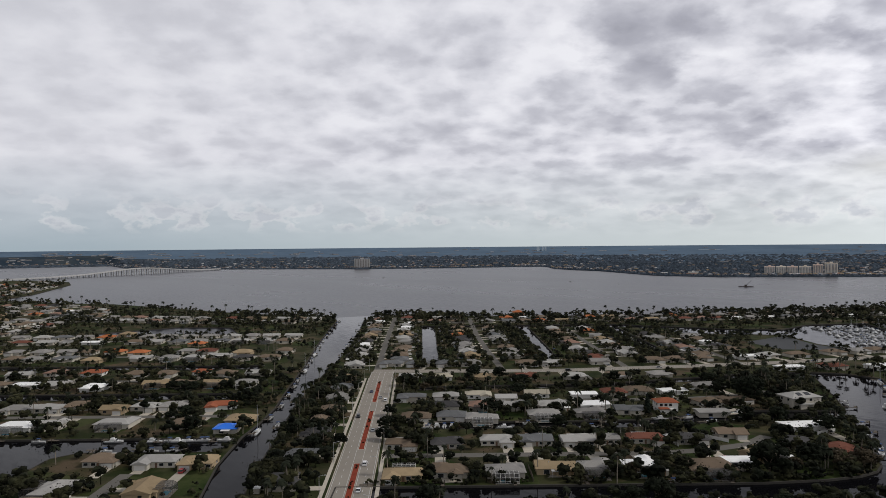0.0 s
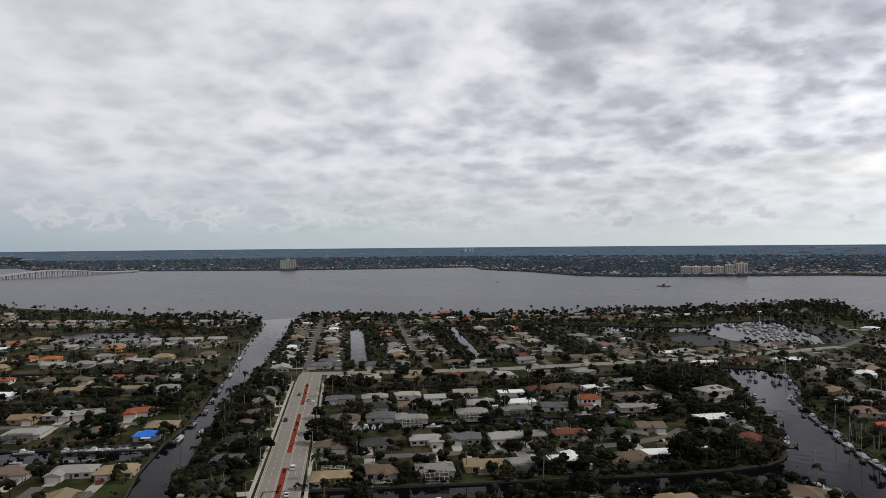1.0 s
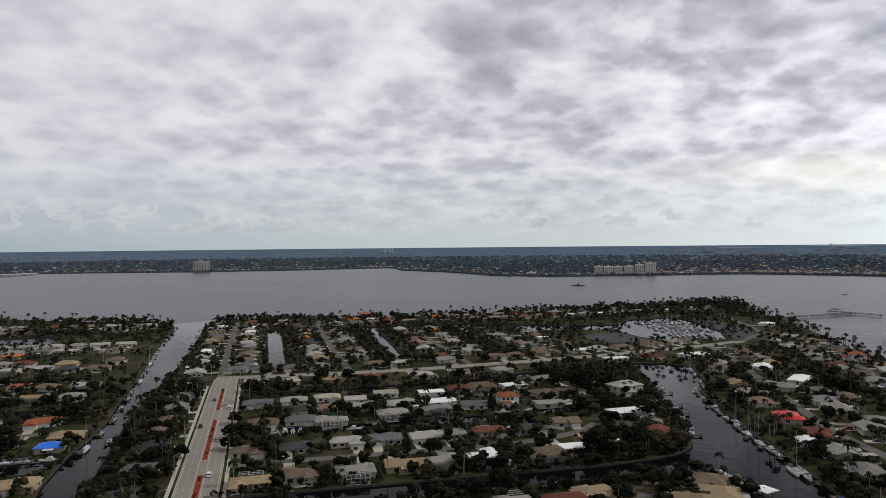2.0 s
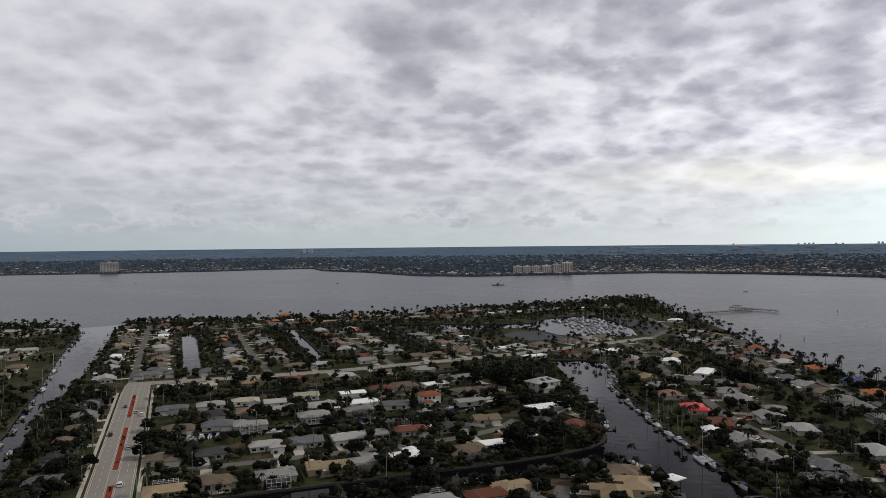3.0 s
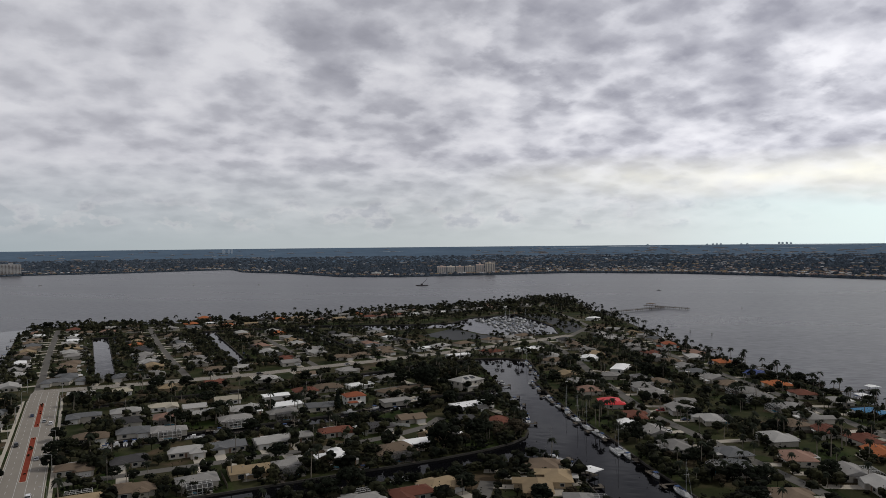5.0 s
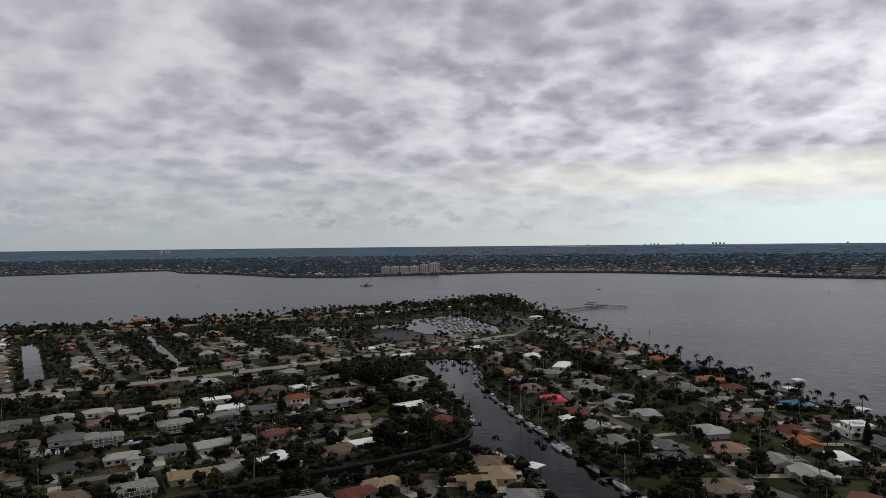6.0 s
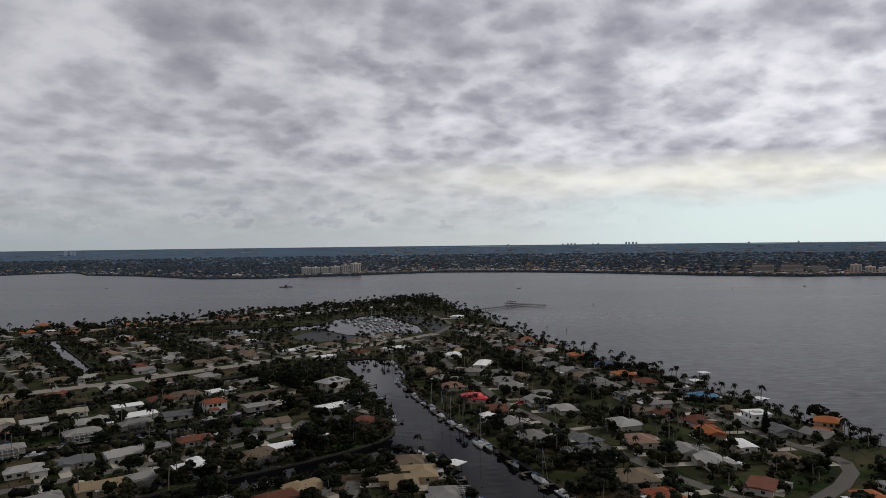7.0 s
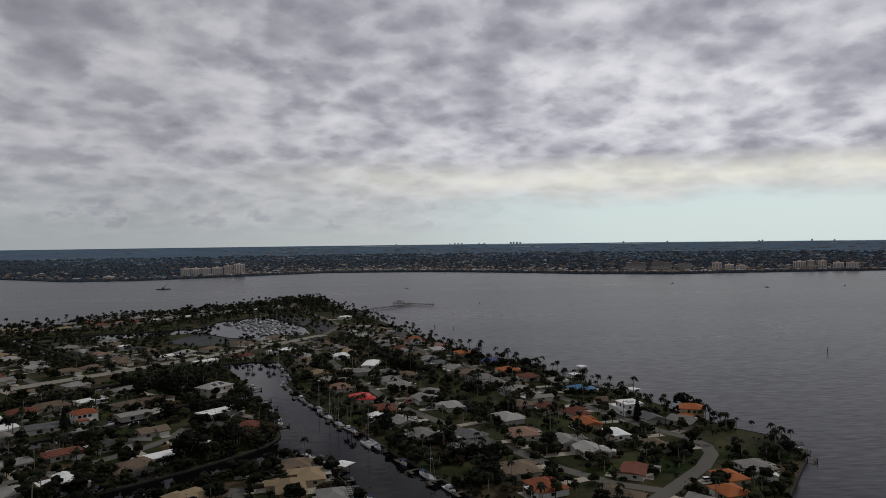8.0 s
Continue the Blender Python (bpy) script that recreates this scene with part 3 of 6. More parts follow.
# ---- roads ----
MAIN_ROAD = [(-36, 190), (-38.5, 274), (-43, 400), (-47.5, 520), (-48, 545)]
CROSS = [(-56, 549), (-20, 547), (49, 545), (95, 545), (142, 551.5), (192, 557.5), (275, 571), (369, 592), (440, 612)]
STREETS = {
    "a": ([(-30, 328), (100, 329), (125, 333), (150, 342), (165, 356)], 6.5),
    "c": ([(-34, 441), (40, 440), (152, 443), (195, 452), (215, 462)], 6.5),
    "north": ([(-53, 556), (-58, 680), (-62, 800), (-66, 950)], 5.8),
    "north_2": ([(46, 552), (40, 660), (36, 760), (34, 935)], 5.6),
    "north_3": ([(146, 558), (143, 700), (142, 815)], 5.6),
    "north_4": ([(243, 572), (240, 640), (234, 740)], 5.6),
    "beach": ([(-66, 905), (60, 900), (200, 898), (340, 910), (520, 930), (600, 950)], 6.5),
    "marina": ([(440, 612), (505, 665), (545, 760), (575, 850), (610, 930), (650, 980)], 7),
    "canal_side": ([(251, 120), (245, 140), (246, 167), (262, 240), (276, 307), (321, 417), (354, 487), (380, 555), (392, 592)], 6.5),
    "river_side": ([(230, 118), (251, 119), (290, 122), (310, 127), (322, 135), (328, 147), (331, 165), (346, 209), (367, 262), (392, 326), (413, 390), (446, 480), (478, 560), (486, 600), (470, 636)], 6.5),
    "west_1": ([(-122, 408), (-520, 408)], 6.5), "west_2": ([(-132, 516), (-520, 516)], 6.5), "west_3": ([(-140, 630), (-520, 630)], 6.5),
    "west_4": ([(-150, 735), (-520, 735)], 6.5), "west_5": ([(-160, 905), (-300, 920), (-520, 960)], 6.5), "west_6": ([(-520, 300), (-520, 1050), (-640, 1150)], 8),
    "island": ([(-140, 200), (-140, 305)], 6),
    "south": ([(-34, 225), (60, 228), (120, 230), (127, 236), (137, 250)], 6.5),
}
for i, (line, w) in enumerate(STREETS.values()):
    tagged(part("road", thick_ribbon(line, w, -0.2, 0.035 + 0.004 * i), STREET), "grey asphalt street without kerbs", "road", kind="structure")
tagged(part("road", thick_ribbon(CROSS, 13, -0.2, 0.115), ASPHALT), "pale worn asphalt cross road", "road", kind="structure")
tagged(part("road", thick_ribbon(MAIN_ROAD, 17.6, -0.2, 0.12), ASPHALT), "pale four-lane asphalt road with a planted median", "road", kind="structure")
for off in (-11.2, 11.2):
    tagged(part("pavement", thick_ribbon(MAIN_ROAD[:4], 1.6, -0.2, 0.14, off), CONCRETE), "pale concrete pavement beside the main road", "pavement", kind="structure")
for off in (-8.95, 8.95):
    tagged(part("kerb", thick_ribbon(MAIN_ROAD[:4], 0.3, -0.2, 0.22, off), CONCRETE), "concrete kerb of the main road", "kerb", kind="structure")
lot = [(312, 640), (300, 690), (345, 722), (357, 735), (357, 668), (372, 632)]
lot_shape = Shape().add([(x, y, 0.06) for x, y in lot] + [(x, y, -0.2) for x, y in lot], [tuple(range(5, -1, -1))] + [(i, (i + 1) % 6, 6 + (i + 1) % 6, 6 + i) for i in range(6)])
tagged(part("car_park", lot_shape, SLATELOT), "dark asphalt car park beside the marina", "car park", kind="structure")
quay_lot = [(445, 628), (480, 640), (512, 700), (530, 790), (540, 838), (512, 836), (493, 752), (475, 690)]
quay_shape = Shape().add([(x, y, 0.06) for x, y in quay_lot] + [(x, y, -0.2) for x, y in quay_lot], [tuple(range(8))] + [(i, 8 + i, 8 + (i + 1) % 8, (i + 1) % 8) for i in range(8)])
tagged(part("quay", quay_shape, SLATELOT), "grey asphalt quay round the marina basin", "quay", kind="structure")
lines = Shape()
for off in (-5.2, 5.2):
    for x, y, a in along(MAIN_ROAD, 9.0):
        d = (math.cos(a), math.sin(a))
        ribbon([(x - d[1] * off, y + d[0] * off), (x - d[1] * off + d[0] * 3, y + d[0] * off + d[1] * 3)], 0.16, 0.13, lines)
for off in (-8.2, 8.2, -2.0, 2.0):
    ribbon(MAIN_ROAD, 0.14, 0.13, lines, off)
for off in (-5.6, 5.6):
    ribbon(CROSS, 0.14, 0.125, lines, off)
ribbon(CROSS, 0.14, 0.125, lines, 0.2)
tagged(part("road_marking", lines, PAINT), "worn white lane lines on the asphalt", "road marking", kind="structure")


def main_x(y):
    return float(np.interp(y, [p[1] for p in MAIN_ROAD], [p[0] for p in MAIN_ROAD]))


for y0, y1 in ((440, 506), (338, 417), (240, 317)):
    n = 8
    ys = [y0 + (y1 - y0) * i / n for i in range(n + 1)]
    line = [(main_x(y), y) for y in ys]
    island = tagged(part("median", thick_ribbon(line, 3.0, 0.0, 0.2), CONCRETE), "raised kerbed median with red mulch and low shrubs", "median", kind="structure")
    part("mulch_bed", thick_ribbon([(x, y + (0.6 if i == 0 else -0.6 if i == n else 0)) for i, (x, y) in enumerate(line)], 2.4, 0.1, 0.27), MULCH, island, "red mulch bed")


# ---- houses ----
HOMES = []          # x, y, radius of everything that trees keep clear of
rng = random.Random(7)
WALLS = {"cream": STUCCO_WHITE, "white": STUCCO_WHITE, "tan": STUCCO_TAN, "orange": STUCCO_TAN, "terra": STUCCO_WHITE}
TONE = {"grey": "grey shingle", "pale": "pale grey shingle", "slate": "slate-grey shingle", "dark": "charcoal shingle", "brown": "brown shingle", "tan": "tan shingle", "cream": "cream tile",
        "pink": "faded pink tile", "redbrown": "red-brown tile", "terra": "terracotta tile", "orange": "orange tile", "red": "bright red metal", "blue": "navy blue tile",
        "tarp": "bright blue tarpaulin", "sky": "light blue metal", "white": "white coated"}
KIND = {"g": "gable", "h": "hip", "l": "L-shaped hip", "f": "low-pitched", "t": "hip", "m": "flat", "v": "hip"}


def opening(parent, x, y, z, w, h, facing, fine=True):
    """A window: a white frame with its pane, on the wall whose outward way is facing."""
    fx, fy = facing
    def slab(w, h, a, b):
        s = Shape()
        if fy:
            return s.box(x - w / 2, x + w / 2, min(y + fy * a, y + fy * b), max(y + fy * a, y + fy * b), z - h / 2, z + h / 2)
        return s.box(min(x + fx * a, x + fx * b), max(x + fx * a, x + fx * b), y - w / 2, y + w / 2, z - h / 2, z + h / 2)
    if fine:
        f = part("window", slab(w + 0.24, h + 0.24, -0.05, 0.06), TRIM, parent)
        part("pane", slab(w, h, 0.0, 0.075), GLASS, f)
    else:
        part("window", slab(w, h, -0.05, 0.05), GLASS, parent)


def cage(house, w, d, y):
    """A screened pool enclosure against the back wall at y."""
    frame, h = Shape(), 2.6
    x0, x1, y1 = -w / 2, w / 2, y + d
    def bar(a, b):
        frame.tube(a, b, 0.065, 0.065, 4, False)
    n, k = max(3, round(w / 2.2)), max(2, round(d / 2.4))
    for i in range(n + 1):
        x = x0 + (x1 - x0) * i / n
        bar((x, y1, 0), (x, y1, h))
        bar((x, y1, h), (x, y1 - 1.6, h + 1.0))
        bar((x, y1 - 1.6, h + 1.0), (x, y, h + 1.0))
    for j in range(k + 1):
        yy = y + (y1 - y) * j / k
        t = h + 1.0 if yy < y1 - 1.5 else h
        for x in (x0, x1):
            bar((x, yy, 0), (x, yy, t))
        bar((x0, yy, t), (x1, yy, t))
    bar((x0, y1, 1.1), (x1, y1, 1.1))
    bar((x0, y1, 0.1), (x1, y1, 0.1))
    lanai = part("pool_cage", frame, TRIM if rng.random() < 0.4 else BRONZE, house, "screened pool enclosure")
    net = Shape()
    net.add([(x0, y1, 0), (x1, y1, 0), (x1, y1, h), (x0, y1, h), (x0, y1 - 1.6, h + 1), (x1, y1 - 1.6, h + 1), (x0, y, h + 1), (x1, y, h + 1), (x0, y, 0), (x1, y, 0)],
            [(0, 1, 2, 3), (3, 2, 5, 4), (4, 5, 7, 6), (0, 3, 4, 6, 8), (1, 9, 7, 5, 2)])
    part("screen", net, SCREEN, lanai, "dark insect screen")
    part("pool", Shape().box(x0 + 2, x1 - 2.5, y + 2, y1 - 1.8, -0.1, 0.1), POOL, house, "blue pool water")
    part("pool_deck", Shape().box(x0, x1, y, y1, -0.2, 0.07), CONCRETE, house, "pale pool deck")


def make_house(w, d, style, roof, screened=False, fine=True, seed=0):
    """A house with its front towards -y."""
    r = random.Random(seed)
    house = new("house")
    wall, tops, over = Shape(), Shape(), 0.65
    skin = WALLS.get(roof, STUCCO)
    h = 2.6
    hx, hy = w / 2, d / 2
    mirror = r.choice((-1, 1))
    gx = mirror * (hx - 3.4)
    front = -hy
    if style in "gfh":
        wall.box(-hx, hx, -hy, hy, -0.3, h)
        tops.roof(-hx - over, hx + over, -hy - over, hy + over, h, {"g": 0.3, "h": 0.33, "f": 0.1}[style], style == "h")
        if style == "g":
            wall.add([(-hx, -hy, h), (-hx, hy, h), (-hx, 0, h + 0.3 * hy)], [(0, 2, 1)])
            wall.add([(hx, -hy, h), (hx, hy, h), (hx, 0, h + 0.3 * hy)], [(0, 1, 2)])
        if style != "f" and w > 13:
            wx, half = -mirror * hx * r.uniform(0.3, 0.5), r.uniform(2.6, 3.4)
            wall.box(wx - half, wx + half, 0, hy + 1.9, -0.3, h - 0.03)
            tops.roof(wx - half - over, wx + half + over, 0.3, hy + 1.9 + over, h + 0.02, 0.33, True)
            wall.box(gx - 3.0, gx + 3.0, -hy - 1.6, 0, -0.3, h - 0.03)
            tops.roof(gx - 3.0 - over, gx + 3.0 + over, -hy - 1.6 - over, -0.3, h + 0.02, 0.33, style == "h")
    elif style == "l":
        wall.box(-hx, hx, -hy + 1.5, hy, -0.3, h)
        tops.roof(-hx - over, hx + over, -hy + 1.5 - over, hy + over, h, 0.33, True)
        wall.box(gx - 3.3, gx + 3.3, -hy - 2.6, 0, -0.3, h)
        tops.roof(gx - 3.3 - over, gx + 3.3 + over, -hy - 2.6 - over, 1.0, h + 0.02, 0.33, r.random() < 0.7)
        front = -hy + 1.5
    elif style in "tv":
        wall.box(-hx, hx, -hy, hy, -0.3, 5.7)
        tops.roof(-hx - over, hx + over, -hy - over, hy + over, 5.7, 0.36, True)
        wall.box(gx - 3.5, gx + 3.5, -hy - 4.2, -hy + 1, -0.3, h + 0.2)
        tops.roof(gx - 3.5 - over, gx + 3.5 + over, -hy - 4.2 - over, -hy + 0.02, h + 0.2, 0.36, True)
        wall.box(-hx * 0.5 - 2.5 if mirror > 0 else hx * 0.5 - 2.5, -hx * 0.5 + 2.5 if mirror > 0 else hx * 0.5 + 2.5, hy - 1, hy + 3.6, -0.3, h + 0.2)
        tops.roof((-hx if mirror > 0 else hx) * 0.5 - 3.1, (-hx if mirror > 0 else hx) * 0.5 + 3.1, hy + 0.02, hy + 4.3, h + 0.2, 0.34, True)
    else:
        wall.box(-hx, hx, -hy, hy, -0.3, 3.1)
        tops.box(-hx - 0.4, hx + 0.4, -hy - 0.4, hy + 0.4, 3.1, 3.5)
        wall.box(-hx * 0.35, hx * 0.95, -hy * 0.8, hy * 0.9, 3.0, 6.4)
        tops.box(-hx * 0.35 - 0.5, hx * 0.95 + 0.5, -hy * 0.8 - 0.5, hy * 0.9 + 0.5, 6.4, 6.8)
        wall.box(hx * 0.2, hx * 0.6, -hy * 0.3, hy * 0.3, 6.7, 7.6)
    part("wall", wall, skin, house)
    part("roof", tops, ROOFS[roof], house, f"{TONE[roof]} roof")
    # garage, door and windows
    gy = {"l": -hy - 2.6, "t": -hy - 4.2, "v": -hy - 4.2, "g": -hy - 1.6, "h": -hy - 1.6}.get(style, -hy) if w > 13 or style not in "gh" else -hy
    part("garage_door", Shape().box(gx - 2.4, gx + 2.4, gy - 0.05, gy + 0.05, 0.0, 2.15), TRIM, house, "white panelled garage door")
    tall = style in "tvm"
    if fine:
        part("door", Shape().box(-mirror * 0.4 - 0.5, -mirror * 0.4 + 0.5, front - 0.06, front + 0.04, 0.0, 2.1), DOORPAINT, house)
    for k in ((0.32, 0.78) if fine else (0.55,)):
        opening(house, -mirror * hx * k, front, 1.45, 1.9, 1.25, (0, -1), fine)
    for k in ((-0.55, 0.5) if fine else (0.3,)):
        opening(house, hx * k, hy, 1.3, 2.4, 1.7, (0, 1), fine)
    for side in (-1, 1) if fine else (r.choice((-1, 1)),):
        opening(house, side * hx, hy * 0.3, 1.5, 1.6, 1.2, (side, 0), fine)
    if tall:
        zz = 4.4 if style != "m" else 4.9
        fy, by = (-hy, hy) if style != "m" else (-hy * 0.8, hy * 0.9)
        for k in (-0.25, 0.2, 0.65):
            opening(house, hx * k, fy, zz, 1.5, 1.5, (0, -1), fine)
            opening(house, hx * k, by, zz, 1.7, 1.5, (0, 1), fine)
        for k in (-0.4, 0.4):
            opening(house, hx * (0.95 if style == "m" else 1), hy * k, zz, 1.4, 1.4, (1, 0), fine)
            opening(house, -hx * (0.35 if style == "m" else 1), hy * k, zz, 1.4, 1.4, (-1, 0), fine)
    if not fine and not screened and seed % 2:
        part("porch_roof", Shape().box(-hx * 0.55, hx * 0.25, hy + 0.1, hy + 3.6, 2.4, 2.58), TRIM if seed % 3 else ROOFS["pale"], house, "flat porch roof")
    if screened:
        cage(house, min(w * 0.62, 12), 6.5, hy)
    else:
        if fine and r.random() < 0.6:
            part("porch_roof", Shape().box(-hx * 0.5, hx * 0.3, hy + 0.1, hy + 3.4, 2.45, 2.6), TRIM if r.random() < 0.5 else ROOFS["pale"], house, "flat porch roof")
            for px in (-hx * 0.5 + 0.2, hx * 0.3 - 0.2):
                part("post", Shape().box(px - 0.08, px + 0.08, hy + 3.1, hy + 3.26, 0, 2.46), TRIM, house)
    if fine and not screened:
        part("patio", Shape().box(-hx * 0.7, hx * 0.5, hy, hy + r.uniform(3, 5.5), -0.2, 0.06), CONCRETE, house, "pale concrete patio")
    if fine and r.random() < 0.5 and style in "gl":
        part("vent", Shape().box(hx * 0.3, hx * 0.3 + 0.4, 0.6, 1.0, h + 0.8, h + 2.0), ALU, house)
    return tagged(house, f"{'two-storey' if tall else 'one-storey'} stuccoed house with a {TONE[roof]} {KIND[style]} roof", "house", "houses of the canal quarter")


def street_near(x, y):
    best = (1e9, 0, 0, 0)
    for line, w in [*STREETS.values(), (CROSS, 13), (MAIN_ROAD, 24)]:
        d, px, py = near_line(x, y, line)
        best = min(best, (d - w / 2, px, py, w))
    return best


def settle(x, y, w, d, turn):
    """Turns a house so that its front looks at the nearest street, and lays its drive."""
    gap, px, py, _ = street_near(x, y)
    a = radians(turn)
    if (px - x) * math.sin(a) - (py - y) * math.cos(a) < 0:
        a += math.pi
    return a, gap


def drive(x, y, a, d, gap, mirror_x):
    reach = gap - d / 2
    if not 2.0 < reach < 22:
        return
    c, s = math.cos(a), math.sin(a)
    def spot(u, v):
        return (x + c * u - s * v, y + s * u + c * v)
    slab = thick_ribbon([spot(mirror_x, -d / 2 + 0.2), spot(mirror_x, -d / 2 - reach - 0.3)], 5.0, -0.2, 0.09)
    tagged(part("driveway", slab, CONCRETE), "pale concrete driveway from house to street", "driveway", kind="structure")
    HOMES.append((*spot(mirror_x, -d / 2 - reach / 2), 3.5))


def home(x, y, w, d, turn, style, roof, screened=""):
    w, d = w * 0.80, d * 0.90
    seed = int(x * 31 + y * 17)
    a, gap = settle(x, y, w, d, turn)
    house = make_house(w, d, style, roof, bool(screened), math.hypot(x, y) < 370, seed)
    house.matrix_basis = pose(x, y, 0.05, 0, 0, math.degrees(a))
    mirror = random.Random(seed).choice((-1, 1))
    front = d + (0 if style in "ghfm" else 5.2 if style == "l" else 8.4)
    drive(x, y, a, front, gap, mirror * (w / 2 - 3.4))
    HOMES.append((x, y, 0.5 * max(w, d) + 1.5))
    return house


home(-18, 296, 20, 12, 0, "l", "tan", "s")
home(2, 301, 19, 12, 0, "h", "brown")
home(26, 300, 20, 12, 0, "h", "grey", "s")
home(48, 304, 21, 11, 0, "g", "tan")
home(65, 304, 20, 14, 0, "l", "grey", "s")
home(86, 306, 18, 13, 0, "l", "white", "s")
home(115, 303, 24, 17, 0, "h", "brown", "s")
home(131, 310, 16, 9, 0, "f", "white")
home(-21, 342, 19, 12, 0, "l", "brown")
home(1, 343, 19, 11, 0, "h", "dark")
home(26, 347, 20, 12, 0, "l", "pale")
home(45, 347, 20, 12, 0, "g", "slate")
home(66, 346, 20, 11, 0, "g", "pale")
home(80, 348, 16, 11, 0, "g", "grey")
home(100, 348, 22, 12, 0, "l", "redbrown")
home(123, 347, 19, 11, 0, "h", "dark")
home(146, 356, 18, 11, 0, "g", "brown")
home(-16, 395, 20, 12, 0, "h", "brown")
home(4, 397, 20, 13, 0, "h", "slate")
home(21, 391, 22, 12, 0, "l", "grey", "n")
home(57, 399, 22, 13, 0, "h", "grey", "s")
home(84, 402, 21, 12, 0, "l", "grey", "s")
home(108, 408, 20, 11, 0, "g", "slate")
home(131, 412, 15, 11, 0, "t", "terra")
home(154, 400, 22, 11, 0, "f", "grey")
home(-21, 446, 22, 11, 0, "l", "slate")
home(1, 448, 20, 11, 0, "h", "pale")
home(22, 451, 20, 12, 0, "l", "cream")
home(39, 441, 16, 11, 0, "g", "pale")
home(60, 453, 19, 12, 0, "g", "cream")
home(90, 450, 20, 10, 0, "f", "white")
home(111, 456, 19, 12, 0, "h", "redbrown")
home(128, 460, 22, 14, 0, "h", "brown")
home(150, 458, 21, 11, 8, "f", "white")
home(178, 473, 23, 13, 10, "l", "grey")
villa = home(216, 423, 25, 15, 14, "t", "pale")
rise, half = 0.36, 15 * 0.90 / 2 + 0.65
near_side = -1 if villa.matrix_basis[1][1] > 0 else 1
for px in (-4.2, 1.4):
    corners = [(px + x, near_side * half * (1 - v), 5.92 + half * v * rise + lift) for lift in (0.02, 0.14) for x, v in ((0, 0.35), (3.4, 0.35), (3.4, 0.75), (0, 0.75))]
    part("solar_panel", Shape().add(corners, [(4, 5, 6, 7), (3, 2, 1, 0), (0, 1, 5, 4), (1, 2, 6, 5), (2, 3, 7, 6), (3, 0, 4, 7)]), GLASS, villa, "dark solar panel")
home(187, 327, 17, 12, 20, "h", "redbrown")
home(191, 369, 30, 12, 4, "f", "white")
HOMES += [(192, 356, 7), (333, 680, 32), (345, 655, 24), (322, 705, 20)]
home(166, 252, 17, 13, 60, "h", "brown")
home(162, 236, 20, 13, 60, "l", "tan")
home(148, 230, 22, 14, 60, "l", "tan")
home(154, 209, 18, 12, 60, "h", "grey", "s")
home(325, 478, 20, 13, 20, "h", "brown")
home(361, 475, 19, 13, 40, "h", "white")
home(352, 425, 32, 11, 40, "f", "white")
home(338, 385, 22, 11, 60, "h", "grey")
home(300, 422, 18, 11, 72, "g", "tan")
home(280, 370, 20, 13, 72, "h", "pink")
home(270, 334, 22, 12, 60, "h", "red")
home(260, 301, 22, 12, 60, "h", "redbrown")
home(246, 292, 14, 9, 60, "f", "white")
home(248, 272, 18, 11, 72, "g", "grey")
home(239, 247, 20, 14, 72, "l", "grey")
home(292, 277, 19, 13, 60, "l", "pale", "n")
home(292, 235, 22, 14, 72, "h", "pale")
home(274, 209, 20, 13, 60, "h", "pink")
home(322, 249, 18, 12, 72, "h", "brown")
home(327, 232, 17, 11, 72, "g", "redbrown")
home(441, 404, 20, 14, 60, "h", "orange")
home(422, 359, 18, 15, 60, "h", "blue")
home(403, 324, 19, 14, 60, "h", "orange")
home(393, 297, 18, 12, 60, "h", "redbrown")
home(393, 272, 20, 11, 60, "f", "grey")
home(440, 436, 26, 13, 60, "f", "pale")
home(459, 486, 16, 12, 60, "t", "terra")
home(229, 176, 21, 15, 60, "h", "brown")
home(219, 155, 19, 13, 70, "h", "terra")
home(239, 211, 20, 13, 60, "f", "slate", "n")
home(276, 185, 17, 12, 60, "g", "grey", "n")
home(313, 196, 19, 11, 60, "g", "orange")
home(305, 174, 17, 9, 60, "f", "white")
home(272, 168, 19, 12, 60, "g", "pale")
home(300, 150, 18, 11, 60, "h", "brown")
home(260, 139, 18, 11, 20, "f", "redbrown")
home(354, 196, 22, 14, 60, "m", "white")
home(383, 246, 17, 13, 60, "h", "sky")
home(363, 217, 15, 11, 60, "h", "brown")
home(344, 176, 16, 12, 60, "g", "slate")
home(368, 163, 16, 12, -66, "v", "orange")
home(299, 103, 18, 12, 60, "h", "grey")
home(279, 106, 16, 10, 60, "h", "orange")
home(262, 99, 15, 12, 60, "h", "orange")
home(310, 314, 17, 11, 60, "h", "grey")
home(253, 227, 18, 12, 72, "h", "slate")
home(553, 721, 24, 16, 40, "f", "white")
home(342, 541, 30, 15, 14, "f", "white")
home(268, 540, 26, 10, 10, "f", "white")
home(160, 517, 20, 12, 6, "h", "grey")
home(129, 514, 20, 12, 4, "l", "brown")
home(96, 512, 20, 12, 2, "h", "pale")
home(60, 512, 19, 12, 0, "g", "redbrown")
home(30, 512, 19, 12, 0, "h", "tan")
home(-2, 513, 19, 12, 0, "l", "cream")
home(-26, 514, 17, 12, 0, "g", "pale")
home(325, 404, 17, 10, 60, "h", "grey")
home(340, 369, 18, 11, 60, "h", "brown")
home(391, 384, 18, 12, 60, "h", "slate")
home(408, 429, 18, 12, 60, "h", "brown")
home(425, 486, 18, 12, 60, "h", "grey")
home(-234, 381, 24, 13, 0, "h", "white", "s")
home(-218, 384, 18, 12, 0, "g", "pale")
home(-183, 387, 24, 14, 0, "l", "pale", "s")
home(-117, 374, 15, 11, 0, "h", "tarp")
home(-115, 393, 19, 14, 0, "h", "tan")
